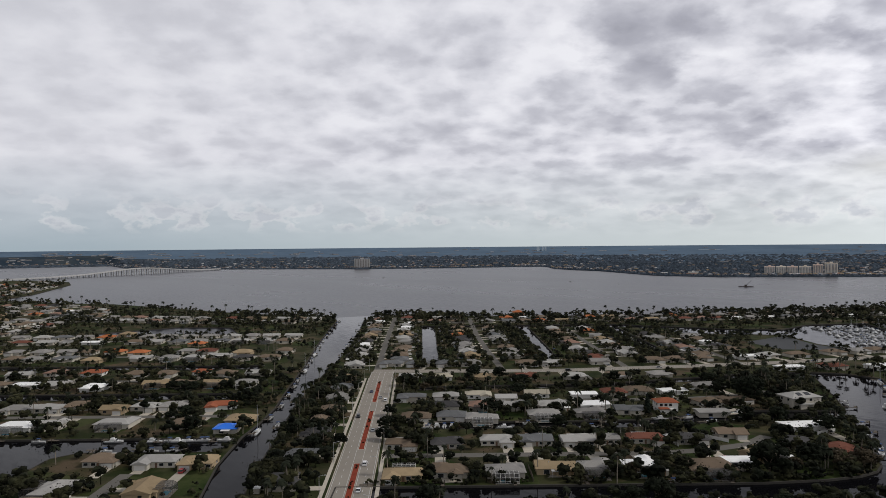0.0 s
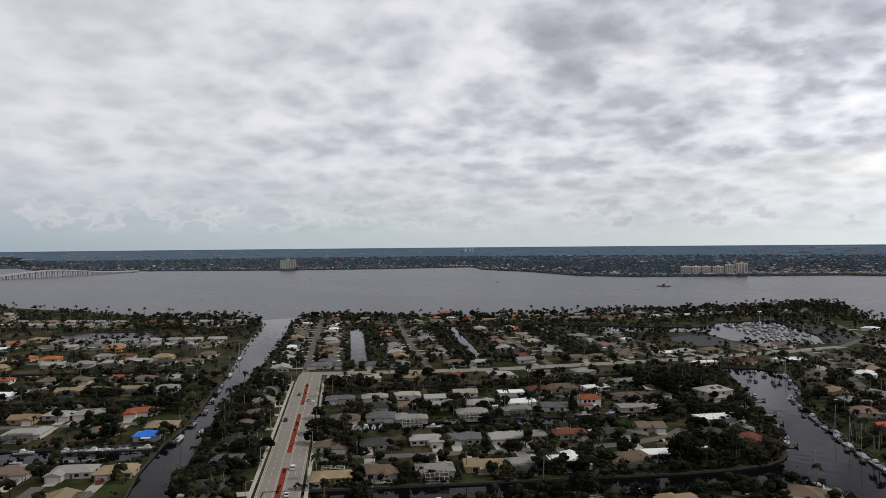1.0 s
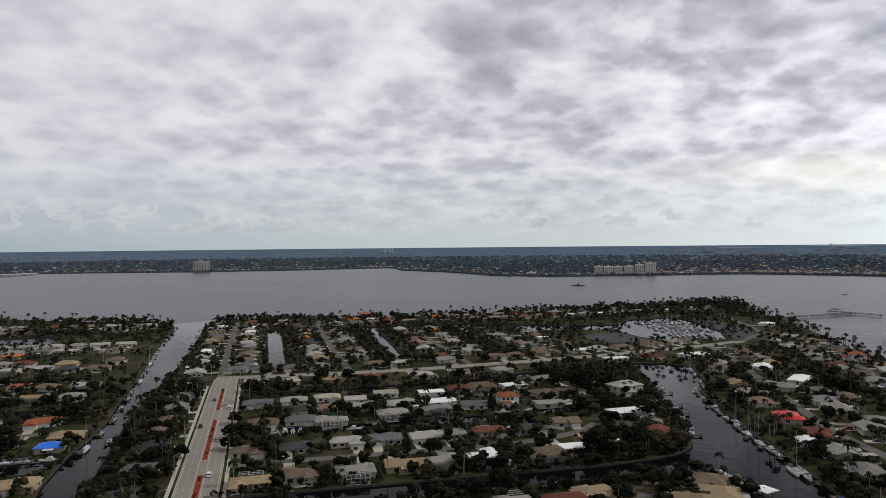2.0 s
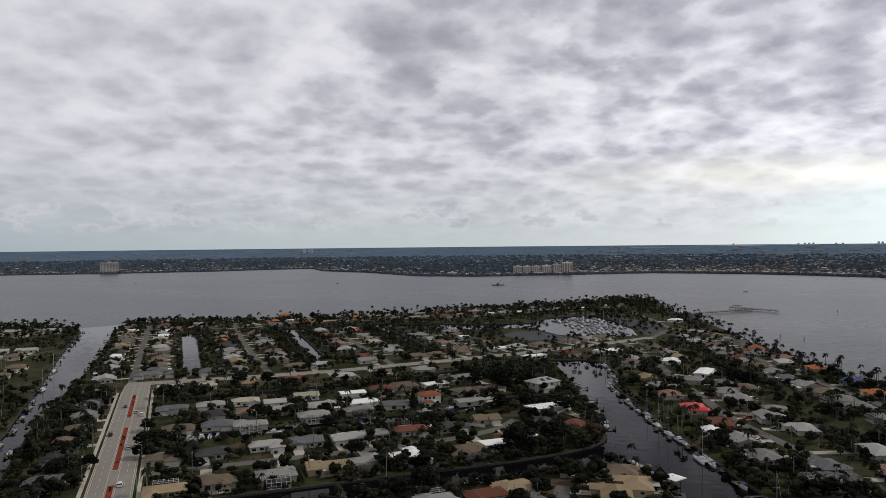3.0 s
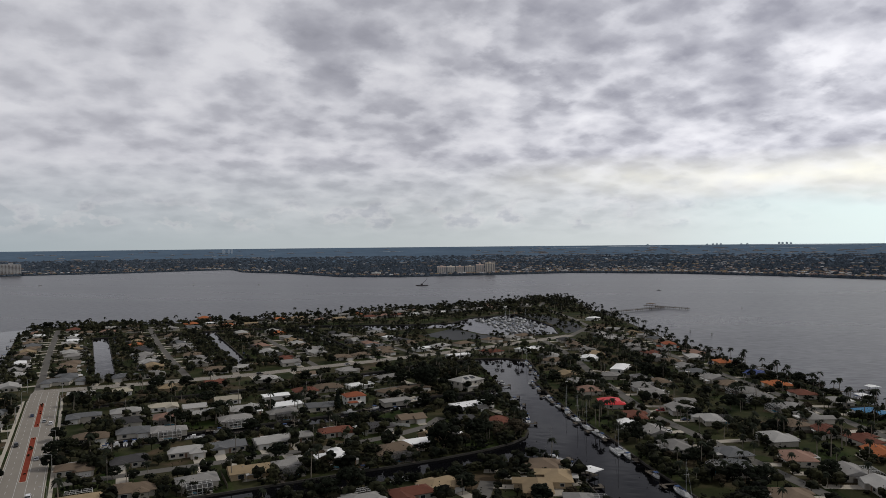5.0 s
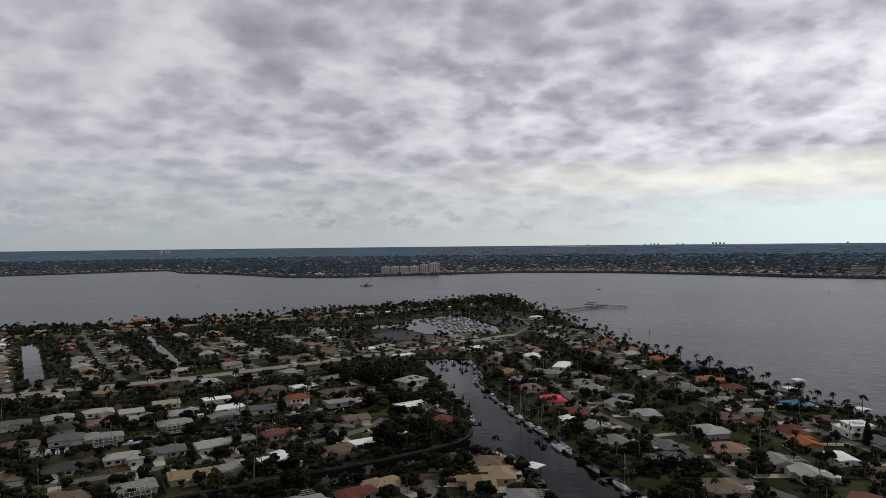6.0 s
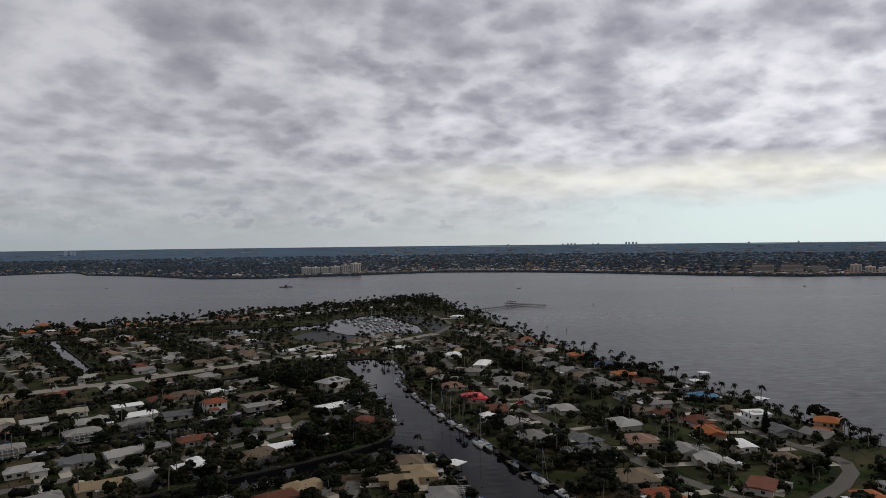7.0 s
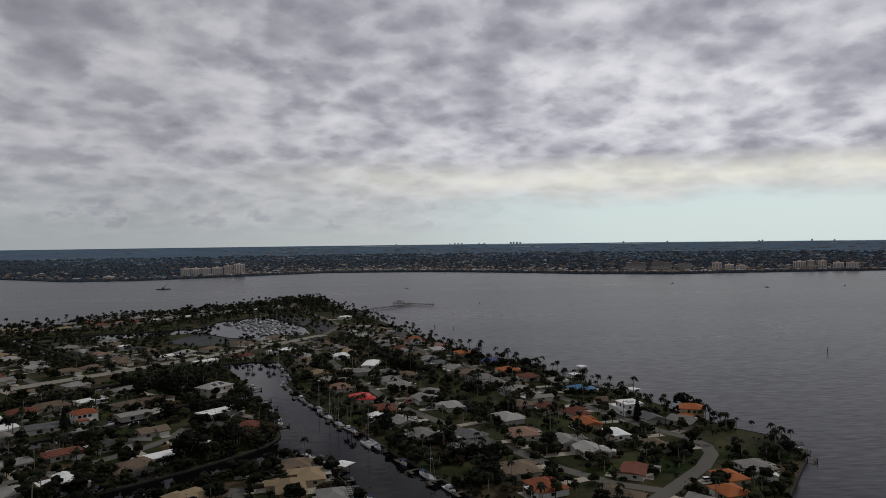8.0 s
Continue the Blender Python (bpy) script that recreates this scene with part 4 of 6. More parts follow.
home(-137, 428, 22, 13, 8, "l", "terra")
home(-166, 428, 20, 12, 0, "h", "grey")
home(-183, 426, 20, 12, 0, "l", "pale")
home(-199, 420, 18, 12, 0, "g", "tan")
home(-226, 430, 20, 13, 0, "h", "brown")
home(-241, 424, 22, 11, 0, "g", "pale")
home(-259, 422, 20, 12, 0, "h", "grey")
home(-143, 386, 19, 12, 0, "h", "brown")
home(-131, 318, 22, 13, 0, "l", "pale")
home(-112, 316, 19, 12, 0, "h", "tan")
home(-157, 320, 19, 12, 0, "h", "brown")
home(-189, 541, 15, 12, 0, "l", "terra")
home(-245, 486, 19, 13, 0, "h", "white")
home(-282, 643, 20, 13, 0, "h", "orange")
home(-247, 697, 20, 13, 0, "h", "orange")
home(-354, 779, 20, 14, 0, "h", "tan")
home(-185, 639, 22, 15, 0, "h", "tan")
home(-201, 626, 24, 11, 0, "f", "pale")
home(-360, 715, 26, 12, 0, "f", "white")
home(-304, 602, 20, 13, 0, "h", "tan")
home(-302, 543, 20, 12, 0, "h", "pink")
home(-273, 542, 20, 12, 0, "h", "terra")
home(-71, 511, 18, 12, 92, "h", "tan")
home(-70, 478, 18, 12, 92, "h", "slate")
home(-68, 444, 20, 12, 92, "g", "grey")
home(-68, 413, 18, 12, 92, "h", "brown")
home(-69, 389, 18, 12, 92, "l", "brown")
home(-67, 361, 19, 12, 92, "h", "dark")
home(-68, 323, 20, 13, 92, "l", "slate")
home(-68, 289, 19, 13, 92, "h", "dark")
home(101, 246, 22, 12, 0, "l", "redbrown")
home(115, 250, 20, 12, 10, "h", "tan")
home(81, 247, 20, 12, 0, "h", "grey", "s")
home(22, 252, 20, 12, 0, "h", "brown")
home(52, 246, 20, 12, 0, "h", "tan")
home(102, 954, 18, 14, 0, "t", "orange")
# open lawns that stay free
HOMES += [(341, 131, 15), (289, 136, 9), (361, 125, 13), (274, 118, 7), (258, 130, 7)]
# ---- the rest of the houses, along their streets ----
STOCK = [(16, 12, "h", "grey"), (17, 11, "g", "pale"), (15, 12, "h", "brown"), (18, 12, "l", "slate"), (16, 11, "g", "tan"), (17, 12, "l", "grey"), (16, 12, "h", "dark"),
         (18, 11, "f", "white"), (17, 12, "h", "pink"), (16, 12, "h", "orange"), (17, 12, "l", "redbrown"), (15, 12, "g", "grey"), (17, 12, "h", "pale"), (17, 12, "l", "brown")]
WEIGHT = [5, 4, 5, 3, 3, 4, 3, 2, 2, 1.1, 2, 4, 3, 4]
STOCKED = [make_house(*s, screened=(i % 4 == 0), fine=False, seed=i + 50) for i, s in enumerate(STOCK)]
used = set()
joined = {}         # houses too far to tell their parts apart: material -> shape
LEFT = [70]


def free(x, y, r):
    return all((x - hx) ** 2 + (y - hy) ** 2 > (r + hr) ** 2 for hx, hy, hr in HOMES)


def row(line, width, step=22.5, back=None, chance=0.94, single=True, sides=(-1, 1)):
    back = back or width / 2 + 16
    for side in sides:
        for x, y, a in along(line, step, 9 + rng.random() * 6):
            x, y = x + math.cos(a) * rng.uniform(-3, 3) - math.sin(a) * rng.uniform(-2.5, 2.5), y + math.sin(a) * rng.uniform(-3, 3)
            hx, hy = x - math.sin(a) * side * back, y + math.cos(a) * side * back
            if rng.random() > chance or not free(hx, hy, 9.0) or not on_land(hx, hy, 9):
                continue
            gap = street_near(hx, hy)[0]
            if gap < 6.5:
                continue
            k = rng.choices(range(len(STOCK)), WEIGHT)[0]
            turn = math.degrees(a) + (0 if side > 0 else 180) + rng.uniform(-7, 7)
            m = pose(hx, hy, 0.05, 0, 0, turn)
            HOMES.append((hx, hy, 9.0))
            if k not in used:
                STOCKED[k].matrix_basis = m
                used.add(k)
            elif single and LEFT[0] > 0:
                copy_thing(STOCKED[k], m)
                LEFT[0] -= 1
            else:
                for child in STOCKED[k].children_recursive:
                    mat = child.data.materials[0]
                    shape = joined.setdefault(mat.name, (mat, Shape()))[1]
                    shape.add([m @ v.co for v in child.data.vertices], [tuple(p.vertices) for p in child.data.polygons])
                slabs, deep, edge_x = Shape(), STOCK[k][1] / 2, rng.choice((-1, 1)) * 4.5
                if 9 < gap < 26:
                    slabs.box(edge_x - 2.3, edge_x + 2.3, -gap - 0.4, -deep + 0.2, -0.2, 0.06)
                slabs.box(-4, rng.uniform(0, 5), deep, deep + rng.uniform(2.5, 5), -0.2, 0.07)
                joined.setdefault(CONCRETE.name, (CONCRETE, Shape()))[1].add([m @ Vector(v) for v in slabs.v], slabs.f)
                continue
            drive(hx, hy, radians(turn), STOCK[k][1], gap, rng.choice((-1, 1)) * 5)


for key in ("a", "c", "canal_side", "river_side", "south", "island", "west_1"):
    row(*STREETS[key])
row(CROSS, 13, 22, 24, sides=(1,))
row(CROSS, 13, 38, 35, sides=(-1,))
for key in ("north", "north_2", "west_2", "north_3", "north_4", "west_3", "west_4", "beach", "west_5", "west_6"):
    row(*STREETS[key])
for line in ([(-530, 560), (-760, 560)], [(-530, 680), (-800, 680)], [(-530, 800), (-820, 800)], [(-530, 920), (-840, 920)], [(-560, 1040), (-850, 1040)],
             [(-640, 1150), (-860, 1150)], [(-880, 1250), (-1000, 1750), (-1180, 2000)], [(-950, 1250), (-1150, 1850)]):
    row(line, 6, 27, single=False)
for k, ob in enumerate(STOCKED):
    if k not in used:
        ob.matrix_basis = pose(-700 - 24 * k, 620, 0.05)


def many(name, shapes, label, category):
    """One object out of shapes of several materials, for what nobody could count."""
    v, f, slots, mats = [], [], [], []
    for mat, shape in shapes:
        f += [tuple(i + len(v) for i in face) for face in shape.f]
        v += shape.v
        slots += [len(mats)] * len(shape.f)
        mats.append(mat)
    me = bpy.data.meshes.new(name)
    me.from_pydata(v, [], f)
    for mat in mats:
        me.materials.append(mat)
    me.polygons.foreach_set("material_index", slots)
    return tagged(new(name, me), label, category, kind="stuff")


many("far_houses", joined.values(), "low houses with mixed roofs packed along far streets", "houses")

# ---- trees ----
def ball(n_faces=1):
    bm = bmesh.new()
    bmesh.ops.create_icosphere(bm, subdivisions=n_faces, radius=1.0)
    v = np.array([p.co for p in bm.verts])
    f = [[q.index for q in p.verts] for p in bm.faces]
    bm.free()
    return v, f


BALL = ball(1)


DOME = [f for f in BALL[1] if max(BALL[0][i][2] for i in f) > -0.3]
CONE = (np.array([(math.cos(i * math.tau / 6), math.sin(i * math.tau / 6), -0.35 if i % 2 else -0.1) for i in range(6)] + [(0, 0, 0.9)]), [(i, (i + 1) % 6, 6) for i in range(6)])


def clump(shape, centre, r, rnd, flat=0.75, far=False):
    """A ragged bunch of leaves; a simpler one where it is far off."""
    verts, faces = CONE if far else (BALL[0], DOME)
    v = verts * (1 + rnd.uniform(-0.32, 0.32, (len(verts), 1)))
    a = rnd.uniform(0, math.tau)
    c, s = math.cos(a), math.sin(a)
    v = v @ np.array([[c, -s, 0], [s, c, 0], [0, 0, 1]]) * (r, r, r * flat) + centre
    shape.add(v.tolist(), faces)


def leaf_quads(shape, centres, size, rnd):
    for p in centres:
        d = Vector(rnd.normal(size=3)).normalized()
        q = d.to_track_quat("Z", "Y")
        u, v = q @ Vector((size, 0, 0)), q @ Vector((0, size * 0.6, 0))
        c = Vector(p)
        shape.add([c - u, c - v, c + u, c + v], [(0, 1, 2, 3)])


def broad_tree(height, spread, material, seed, clumps=64):
    rnd = np.random.default_rng(seed)
    trunk, crown = Shape(), Shape()
    fork = height * 0.3
    trunk.tube((0, 0, -0.4), (0.1, 0, fork), 0.05 * height * 0.7, 0.03 * height * 0.7, 7)
    ends = []
    for i in range(6):
        a = i * math.tau / 6 + rnd.uniform(-0.4, 0.4)
        e = (math.cos(a) * spread * 0.55, math.sin(a) * spread * 0.55, height * rnd.uniform(0.55, 0.72))
        trunk.tube((0.1, 0, fork - 0.1), e, 0.02 * height * 0.7, 0.012 * height * 0.5, 5)
        ends.append(e)
    leaves = []
    for i in range(clumps):
        a, u = rnd.uniform(0, math.tau), rnd.uniform(0, 1) ** 0.55
        top = rnd.uniform(-0.8, 1.0)
        rr = spread * u * math.sqrt(max(0.08, 1 - 0.75 * max(top, 0) ** 2)) * rnd.uniform(0.75, 1.05)
        p = (math.cos(a) * rr, math.sin(a) * rr, height * 0.56 + top * height * 0.34 * (1.05 - 0.4 * u))
        s = spread * rnd.uniform(0.13, 0.25)
        clump(crown, p, s, rnd)
        for _ in range(10):
            d = rnd.normal(size=3)
            d /= np.linalg.norm(d)
            leaves.append(np.array(p) + d * s * rnd.uniform(0.95, 1.35) * (1, 1, 0.8))
    leaf_quads(crown, leaves, 0.04 * spread + 0.13, rnd)
    tree = part("tree", trunk, TRUNK)
    tree.name = "tree"
    part("crown", crown, material, tree)
    return tree


def conifer(height, spread, seed):
    rnd = np.random.default_rng(seed)
    trunk, crown = Shape(), Shape()
    trunk.tube((0, 0, -0.4), (0, 0, height * 0.95), 0.28, 0.05, 6)
    for i in range(60):
        z = height * (0.08 + 0.9 * (i / 60))
        r = spread * (1 - (i / 60)) ** 0.6
        a = i * 2.4
        p = (math.cos(a) * r * 0.6, math.sin(a) * r * 0.6, z)
        clump(crown, p, max(0.35, r * 0.5), rnd, 0.9)
    tree = part("pine_tree", trunk, TRUNK)
    part("crown", crown, LEAVES[2], tree)
    return tree


def palm(height, seed, reach=2.9, fronds=17):
    rnd = np.random.default_rng(seed)
    trunk, crown = Shape(), Shape()
    lean = rnd.uniform(-0.06, 0.06, 2) * height
    pts = [Vector((lean[0] * s * s, lean[1] * s * s, -0.4 + (height + 0.4) * s)) for s in (0, 0.35, 0.7, 1)]
    for i in range(3):
        trunk.tube(pts[i], pts[i + 1], 0.26 - 0.03 * i, 0.23 - 0.03 * i, 7, i == 2)
    top = pts[3]
    for i in range(fronds):
        a = i * 2.399 + rnd.uniform(-0.2, 0.2)
        lift = rnd.uniform(-0.35, 0.75)
        prev, n = None, 5
        d = Vector((math.cos(a), math.sin(a), 0))
        side = Vector((-d.y, d.x, 0))
        spine = []
        for k in range(n):
            s = k / (n - 1)
            spine.append(top + d * reach * s * (0.95 if lift < 0.4 else 0.8) + Vector((0, 0, reach * (lift * s - 0.75 * s * s) + 0.15)))
        for k in range(n - 1):
            w0, w1 = [0.1, 0.55, 0.6, 0.42, 0.05][k], [0.1, 0.55, 0.6, 0.42, 0.05][k + 1]
            drop = Vector((0, 0, -0.22))
            for sgn in (-1, 1):
                crown.add([spine[k], spine[k] + side * sgn * w0 + drop * w0, spine[k + 1] + side * sgn * w1 + drop * w1, spine[k + 1]], [(0, 1, 2, 3)])
    tree = part("palm_tree", trunk, PALMTRUNK)
    part("crown", crown, FRONDS, tree)
    return tree


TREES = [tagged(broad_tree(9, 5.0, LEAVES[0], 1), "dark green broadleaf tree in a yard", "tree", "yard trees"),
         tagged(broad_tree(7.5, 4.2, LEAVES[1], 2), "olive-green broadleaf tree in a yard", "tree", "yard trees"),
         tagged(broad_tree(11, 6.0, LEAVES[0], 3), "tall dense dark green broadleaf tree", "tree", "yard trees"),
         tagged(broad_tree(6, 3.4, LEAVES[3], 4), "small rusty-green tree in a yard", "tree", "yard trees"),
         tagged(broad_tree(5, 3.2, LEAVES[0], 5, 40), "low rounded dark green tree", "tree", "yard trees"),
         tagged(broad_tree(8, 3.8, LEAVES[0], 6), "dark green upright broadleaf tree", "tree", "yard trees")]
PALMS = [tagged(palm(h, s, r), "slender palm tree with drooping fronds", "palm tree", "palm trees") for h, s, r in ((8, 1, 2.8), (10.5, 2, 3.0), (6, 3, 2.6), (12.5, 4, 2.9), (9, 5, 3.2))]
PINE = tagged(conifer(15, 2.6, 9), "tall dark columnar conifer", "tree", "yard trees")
planted, seen_proto = [], set()


def plant(proto, x, y, scale=1.0, turn=None):
    turn = rng.uniform(0, 360) if turn is None else turn
    if proto.name in seen_proto:
        ob = copy_thing(proto, pose(x, y, 0, 0, 0, turn))
    else:
        ob = proto
        ob.matrix_basis = pose(x, y, 0, 0, 0, turn)
        seen_proto.add(proto.name)
    ob.scale = (scale, scale, scale * rng.uniform(0.9, 1.1))
    planted.append((x, y))
    return ob


def clear_of_roads(x, y, r):
    gap, px, py, w = street_near(x, y)
    return gap > r + (7 if w == 13 and y < py else 0)


plant(TREES[2], 139, 297, 1.45)
plant(TREES[2], 199, 361, 0.95)
plant(TREES[2], 50, 417, 0.9)
plant(TREES[0], 48, 457, 1)
plant(TREES[2], -27, 490, 1)
plant(TREES[2], 23, 517, 1)
plant(TREES[2], 191, 430, 1.5)
plant(TREES[2], 191, 448, 1.3)
plant(PINE, 118, 404, 0.9)
plant(TREES[0], -31, 354, 0.9)
plant(TREES[2], -31, 374, 0.8)
plant(TREES[0], -32, 405, 0.9)
plant(TREES[4], -6, 326, 1.2)
plant(TREES[1], -15, 341, 1.1)
plant(TREES[3], 184, 305, 1.7)
plant(TREES[3], 173, 306, 1.6)
plant(TREES[0], 162, 308, 1.2)
plant(TREES[4], 54, 333, 1)
plant(TREES[1], 104, 302, 1)
plant(PINE, 341, 182, 1)
plant(TREES[2], 382, 175, 0.95)
plant(TREES[0], 383, 167, 0.9)
plant(TREES[2], 344, 386, 1.2)
plant(TREES[2], 354, 381, 1.1)
plant(TREES[0], 233, 192, 1.1)
plant(TREES[0], 213, 181, 1)
plant(TREES[0], 292, 286, 0.9)
plant(TREES[2], 326, 294, 0.9)
plant(PINE, -65, 360, 0.7)
plant(TREES[0], 143, 219, 1)
plant(TREES[2], 81, 263, 1)
plant(TREES[0], 71, 261, 1)
plant(TREES[0], -52, 344, 0.8)
# yards: trees and palms between the houses
count = [0, 0]


def before_cross(x, y, deep=40):
    """The open strip along the near side of the cross road."""
    _, px, py = near_line(x, y, CROSS)
    return y < py and math.hypot(x - px, y - py) < deep


def scatter(n, x0, x1, y0, y1, palms=0.4, room=0.0, least=2.2):
    done = tries = 0
    while done < n and tries < n * 30:
        tries += 1
        x, y = rng.uniform(x0, x1), rng.uniform(y0, y1)
        if not on_land(x, y, 2.0) or not free(x, y, room) or not clear_of_roads(x, y, 1.5):
            continue
        if any((x - px) ** 2 + (y - py) ** 2 < least * least for px, py in planted):
            continue
        if before_cross(x, y, 30):
            continue
        if rng.random() < palms:
            plant(rng.choice(PALMS), x, y, rng.uniform(0.75, 1.15))
        else:
            plant(rng.choices(TREES, (4, 4, 1.5, 3, 5, 3))[0], x, y, rng.uniform(0.55, 1.05))
        done += 1


scatter(105, -32, 240, 200, 540, 0.2)
scatter(125, 190, 480, 85, 560, 0.4)
scatter(34, -92, -54, 230, 540, 0.4)
scatter(50, -320, -100, 300, 560, 0.25)


def along_shore(line, step, back, chance=0.8, tall=True):
    for x, y, a in along(line, step):
        if rng.random() > chance:
            continue
        x, y = x + math.sin(a) * rng.uniform(*back) + rng.uniform(-3, 3), y - math.cos(a) * rng.uniform(*back) + rng.uniform(-3, 3)
        if on_land(x, y, 1.5) and free(x, y, -2):
            plant(rng.choice(PALMS if tall else TREES), x, y, rng.uniform(0.8, 1.15))


along_shore(MAIN[:12], 14, (3, 14), 0.85)
along_shore(MAIN[11:27], 14, (2, 9), 0.7)
for x, y in ((176, 260), (172, 261), (168, 258), (175, 255), (186, 303), (191, 309)):
    plant(rng.choice(PALMS[:3]), x, y, 0.9)
for i in range(9):
    plant(rng.choice(PALMS[:4]), 268 + i * 6.5, 535 + rng.uniform(-2, 4) + i * 0.6, rng.uniform(0.8, 1.05))
along_shore([(-844, 1322), (-694, 1246), (-577, 1212), (-445, 1128), (-327, 1045), (-266, 1010), (-200, 1000), (-152, 968)], 26, (3, 14), 0.8)

# the yards farther off, past counting
far_trees, crowns = Shape(), [[], []]
rnd = np.random.default_rng(5)


def bush(x, y, r, h, n, gone, squash=0.8):
    for _ in range(n):
        d = rnd.normal(size=3)
        d *= r * 0.66 * rnd.uniform(0.4, 1.0) / np.linalg.norm(d)
        clump(far_trees, (x + d[0], y + d[1], max(0.25, h + d[2] * 0.8)), r * rnd.uniform(0.32, 0.58), rnd, squash, gone)


def thicket(n, x0, x1, y0, y1, big=3.2):
    """Trees (and, where big is small, shrubs) in the yards, in loose groves."""
    done, tries, tree = 0, 0, big > 2
    while done < n and tries < 25 * n:
        tries += 1
        cx, cy = rnd.uniform(x0, x1), rnd.uniform(y0, y1)
        for _ in range(int(rnd.integers(1, 6))):
            x, y = cx + rnd.normal() * big * 1.5, cy + rnd.normal() * big * 1.1
            if not on_land(x, y, 1.0) or not clear_of_roads(x, y, big * 0.5) or not free(x, y, -1.6 if tree and cx * cx + cy * cy < 270000 else min(-1.0, -5.6 + big * 0.8)):
                continue
            if tree and before_cross(x, y, 34) and rnd.random() < 0.8:
                continue
            r = big * rnd.uniform(0.5, 1.25)
            h = r * rnd.uniform(0.75, 1.55) if tree else r * 0.7
            far_trees.tube((x, y, -0.3), (x, y, h), 0.22, 0.12, 4, False)
            gone = math.hypot(x, y) > 600
            bush(x, y, r, h, 6 if gone or not tree else 9, gone)
            if tree and not gone:
                sprays = []
                for _ in range(18):
                    d = rnd.normal(size=3)
                    sprays.append((x + d[0] * r * 0.55, y + d[1] * r * 0.55, h + abs(d[2]) * r * 0.5))
                leaf_quads(far_trees, sprays, 0.38, rnd)
            done += 1


def hedges(limit=640):
    """Shrubs against the walls of the houses and along the lines between two lots."""
    for hx, hy, hr in list(HOMES):
        d = math.hypot(hx, hy)
        if hr < 8 or d > limit:
            continue
        for _ in range(13 if d < 460 else 9):
            a = rnd.uniform(0, math.tau)
            q = hr * rnd.uniform(0.72, 1.25)
            x, y = hx + math.cos(a) * q, hy + math.sin(a) * q
            if on_land(x, y, 0.6) and clear_of_roads(x, y, 1.0) and free(x, y, -hr * 0.34):
                r = rnd.uniform(0.5, 1.5)
                bush(x, y, r, r * 0.7, 4, False)


hedges()
thicket(2000, -95, 330, 545, 980, 3.2)
thicket(1100, 330, 720, 560, 1040, 3.2)
thicket(600, -95, 720, 905, 1045, 4.4)
thicket(70, 66, 84, 590, 840, 4.0)
thicket(70, 174, 190, 600, 830, 4.0)
thicket(110, 340, 660, 820, 1010, 4.6)
thicket(200, -300, -140, 850, 1010, 4.4)
thicket(1200, 192, 500, 75, 560, 2.9)
thicket(1100, 195, 500, 75, 560, 1.2)
thicket(820, -34, 230, 180, 540, 3.1)
thicket(700, -34, 230, 180, 540, 1.2)
thicket(220, -93, -56, 230, 540, 3.2)
thicket(420, -330, -106, 200, 540, 3.2)
thicket(2100, -560, -106, 400, 1120, 3.1)
thicket(200, -1300, -850, 1250, 2110, 5.0)
thicket(420, -860, -250, 880, 1330, 4.4)
thicket(900, -1300, -520, 420, 2050, 4.8)


def bank_green(poly, chance):
    """Shrubs and small trees that hang over the canal banks, in uneven stretches."""
    for (ax, ay), (bx, by) in zip(poly, poly[1:] + poly[:1]):
        if math.hypot(ax, ay) > 900:
            continue
        for x, y, a in along([(ax, ay), (bx, by)], 2.6):
            thickness = noise.noise(Vector((x * 0.035, y * 0.035, 3.0))) + 0.5
            if rnd.random() > chance * thickness * 1.6:
                continue
            for side in (-1, 1):
                d = rnd.uniform(1.0, 4.5)
                px, py = x - math.sin(a) * side * d, y + math.cos(a) * side * d
                if on_land(px, py) and free(px, py, -2.5):
                    r = rnd.uniform(0.6, 2.3)
                    for _ in range(5):
                        clump(far_trees, (px + rnd.normal() * r * 0.4, py + rnd.normal() * r * 0.4, max(0.2, r * 0.75 + rnd.normal() * r * 0.3)), r * rnd.uniform(0.35, 0.6), rnd)


for poly in CANALS:
    bank_green(poly, 0.62)
bank_green([(100, 288), (150, 290), (184, 294), (209, 341)], 1.3)
bank_green([(60, 269), (118, 269), (150, 269)], 1.3)
bank_green(MAIN, 0.4)
bank_green(WEST, 0.25)
for y0, y1 in ((440, 506), (338, 417), (240, 317)):
    for k in range(9):
        y = rnd.uniform(y0 + 2, y1 - 2) if k > 6 else rnd.uniform(y0 + (y1 - y0) * 0.5, y1 - 1)
        clump(far_trees, (main_x(y) + rnd.uniform(-0.5, 0.5), y, 0.6), rnd.uniform(0.35, 0.75), rnd)

# palms past counting, along the yards and the shore
grove = (PALMTRUNK, Shape()), (FRONDS, Shape())


def grow(x, y):
    proto, k, a = PALMS[int(rnd.integers(5))], rnd.uniform(0.6, 1.05), rnd.uniform(0, math.tau)
    c, s = math.cos(a) * k, math.sin(a) * k
    for (_, shape), ob in zip(grove, (proto, proto.children[0])):
        shape.add([(x + c * v.co.x - s * v.co.y, y + s * v.co.x + c * v.co.y, v.co.z * k) for v in ob.data.vertices], [tuple(p.vertices) for p in ob.data.polygons])


def palms_at(n, x0, x1, y0, y1, room=-4.0):
    done = tries = 0
    while done < n and tries < 30 * n:
        tries += 1
        x, y = rnd.uniform(x0, x1), rnd.uniform(y0, y1)
        if not free(x, y, room) or not on_land(x, y, 1.0) or not clear_of_roads(x, y, 0.8):
            continue
        grow(x, y)
        done += 1


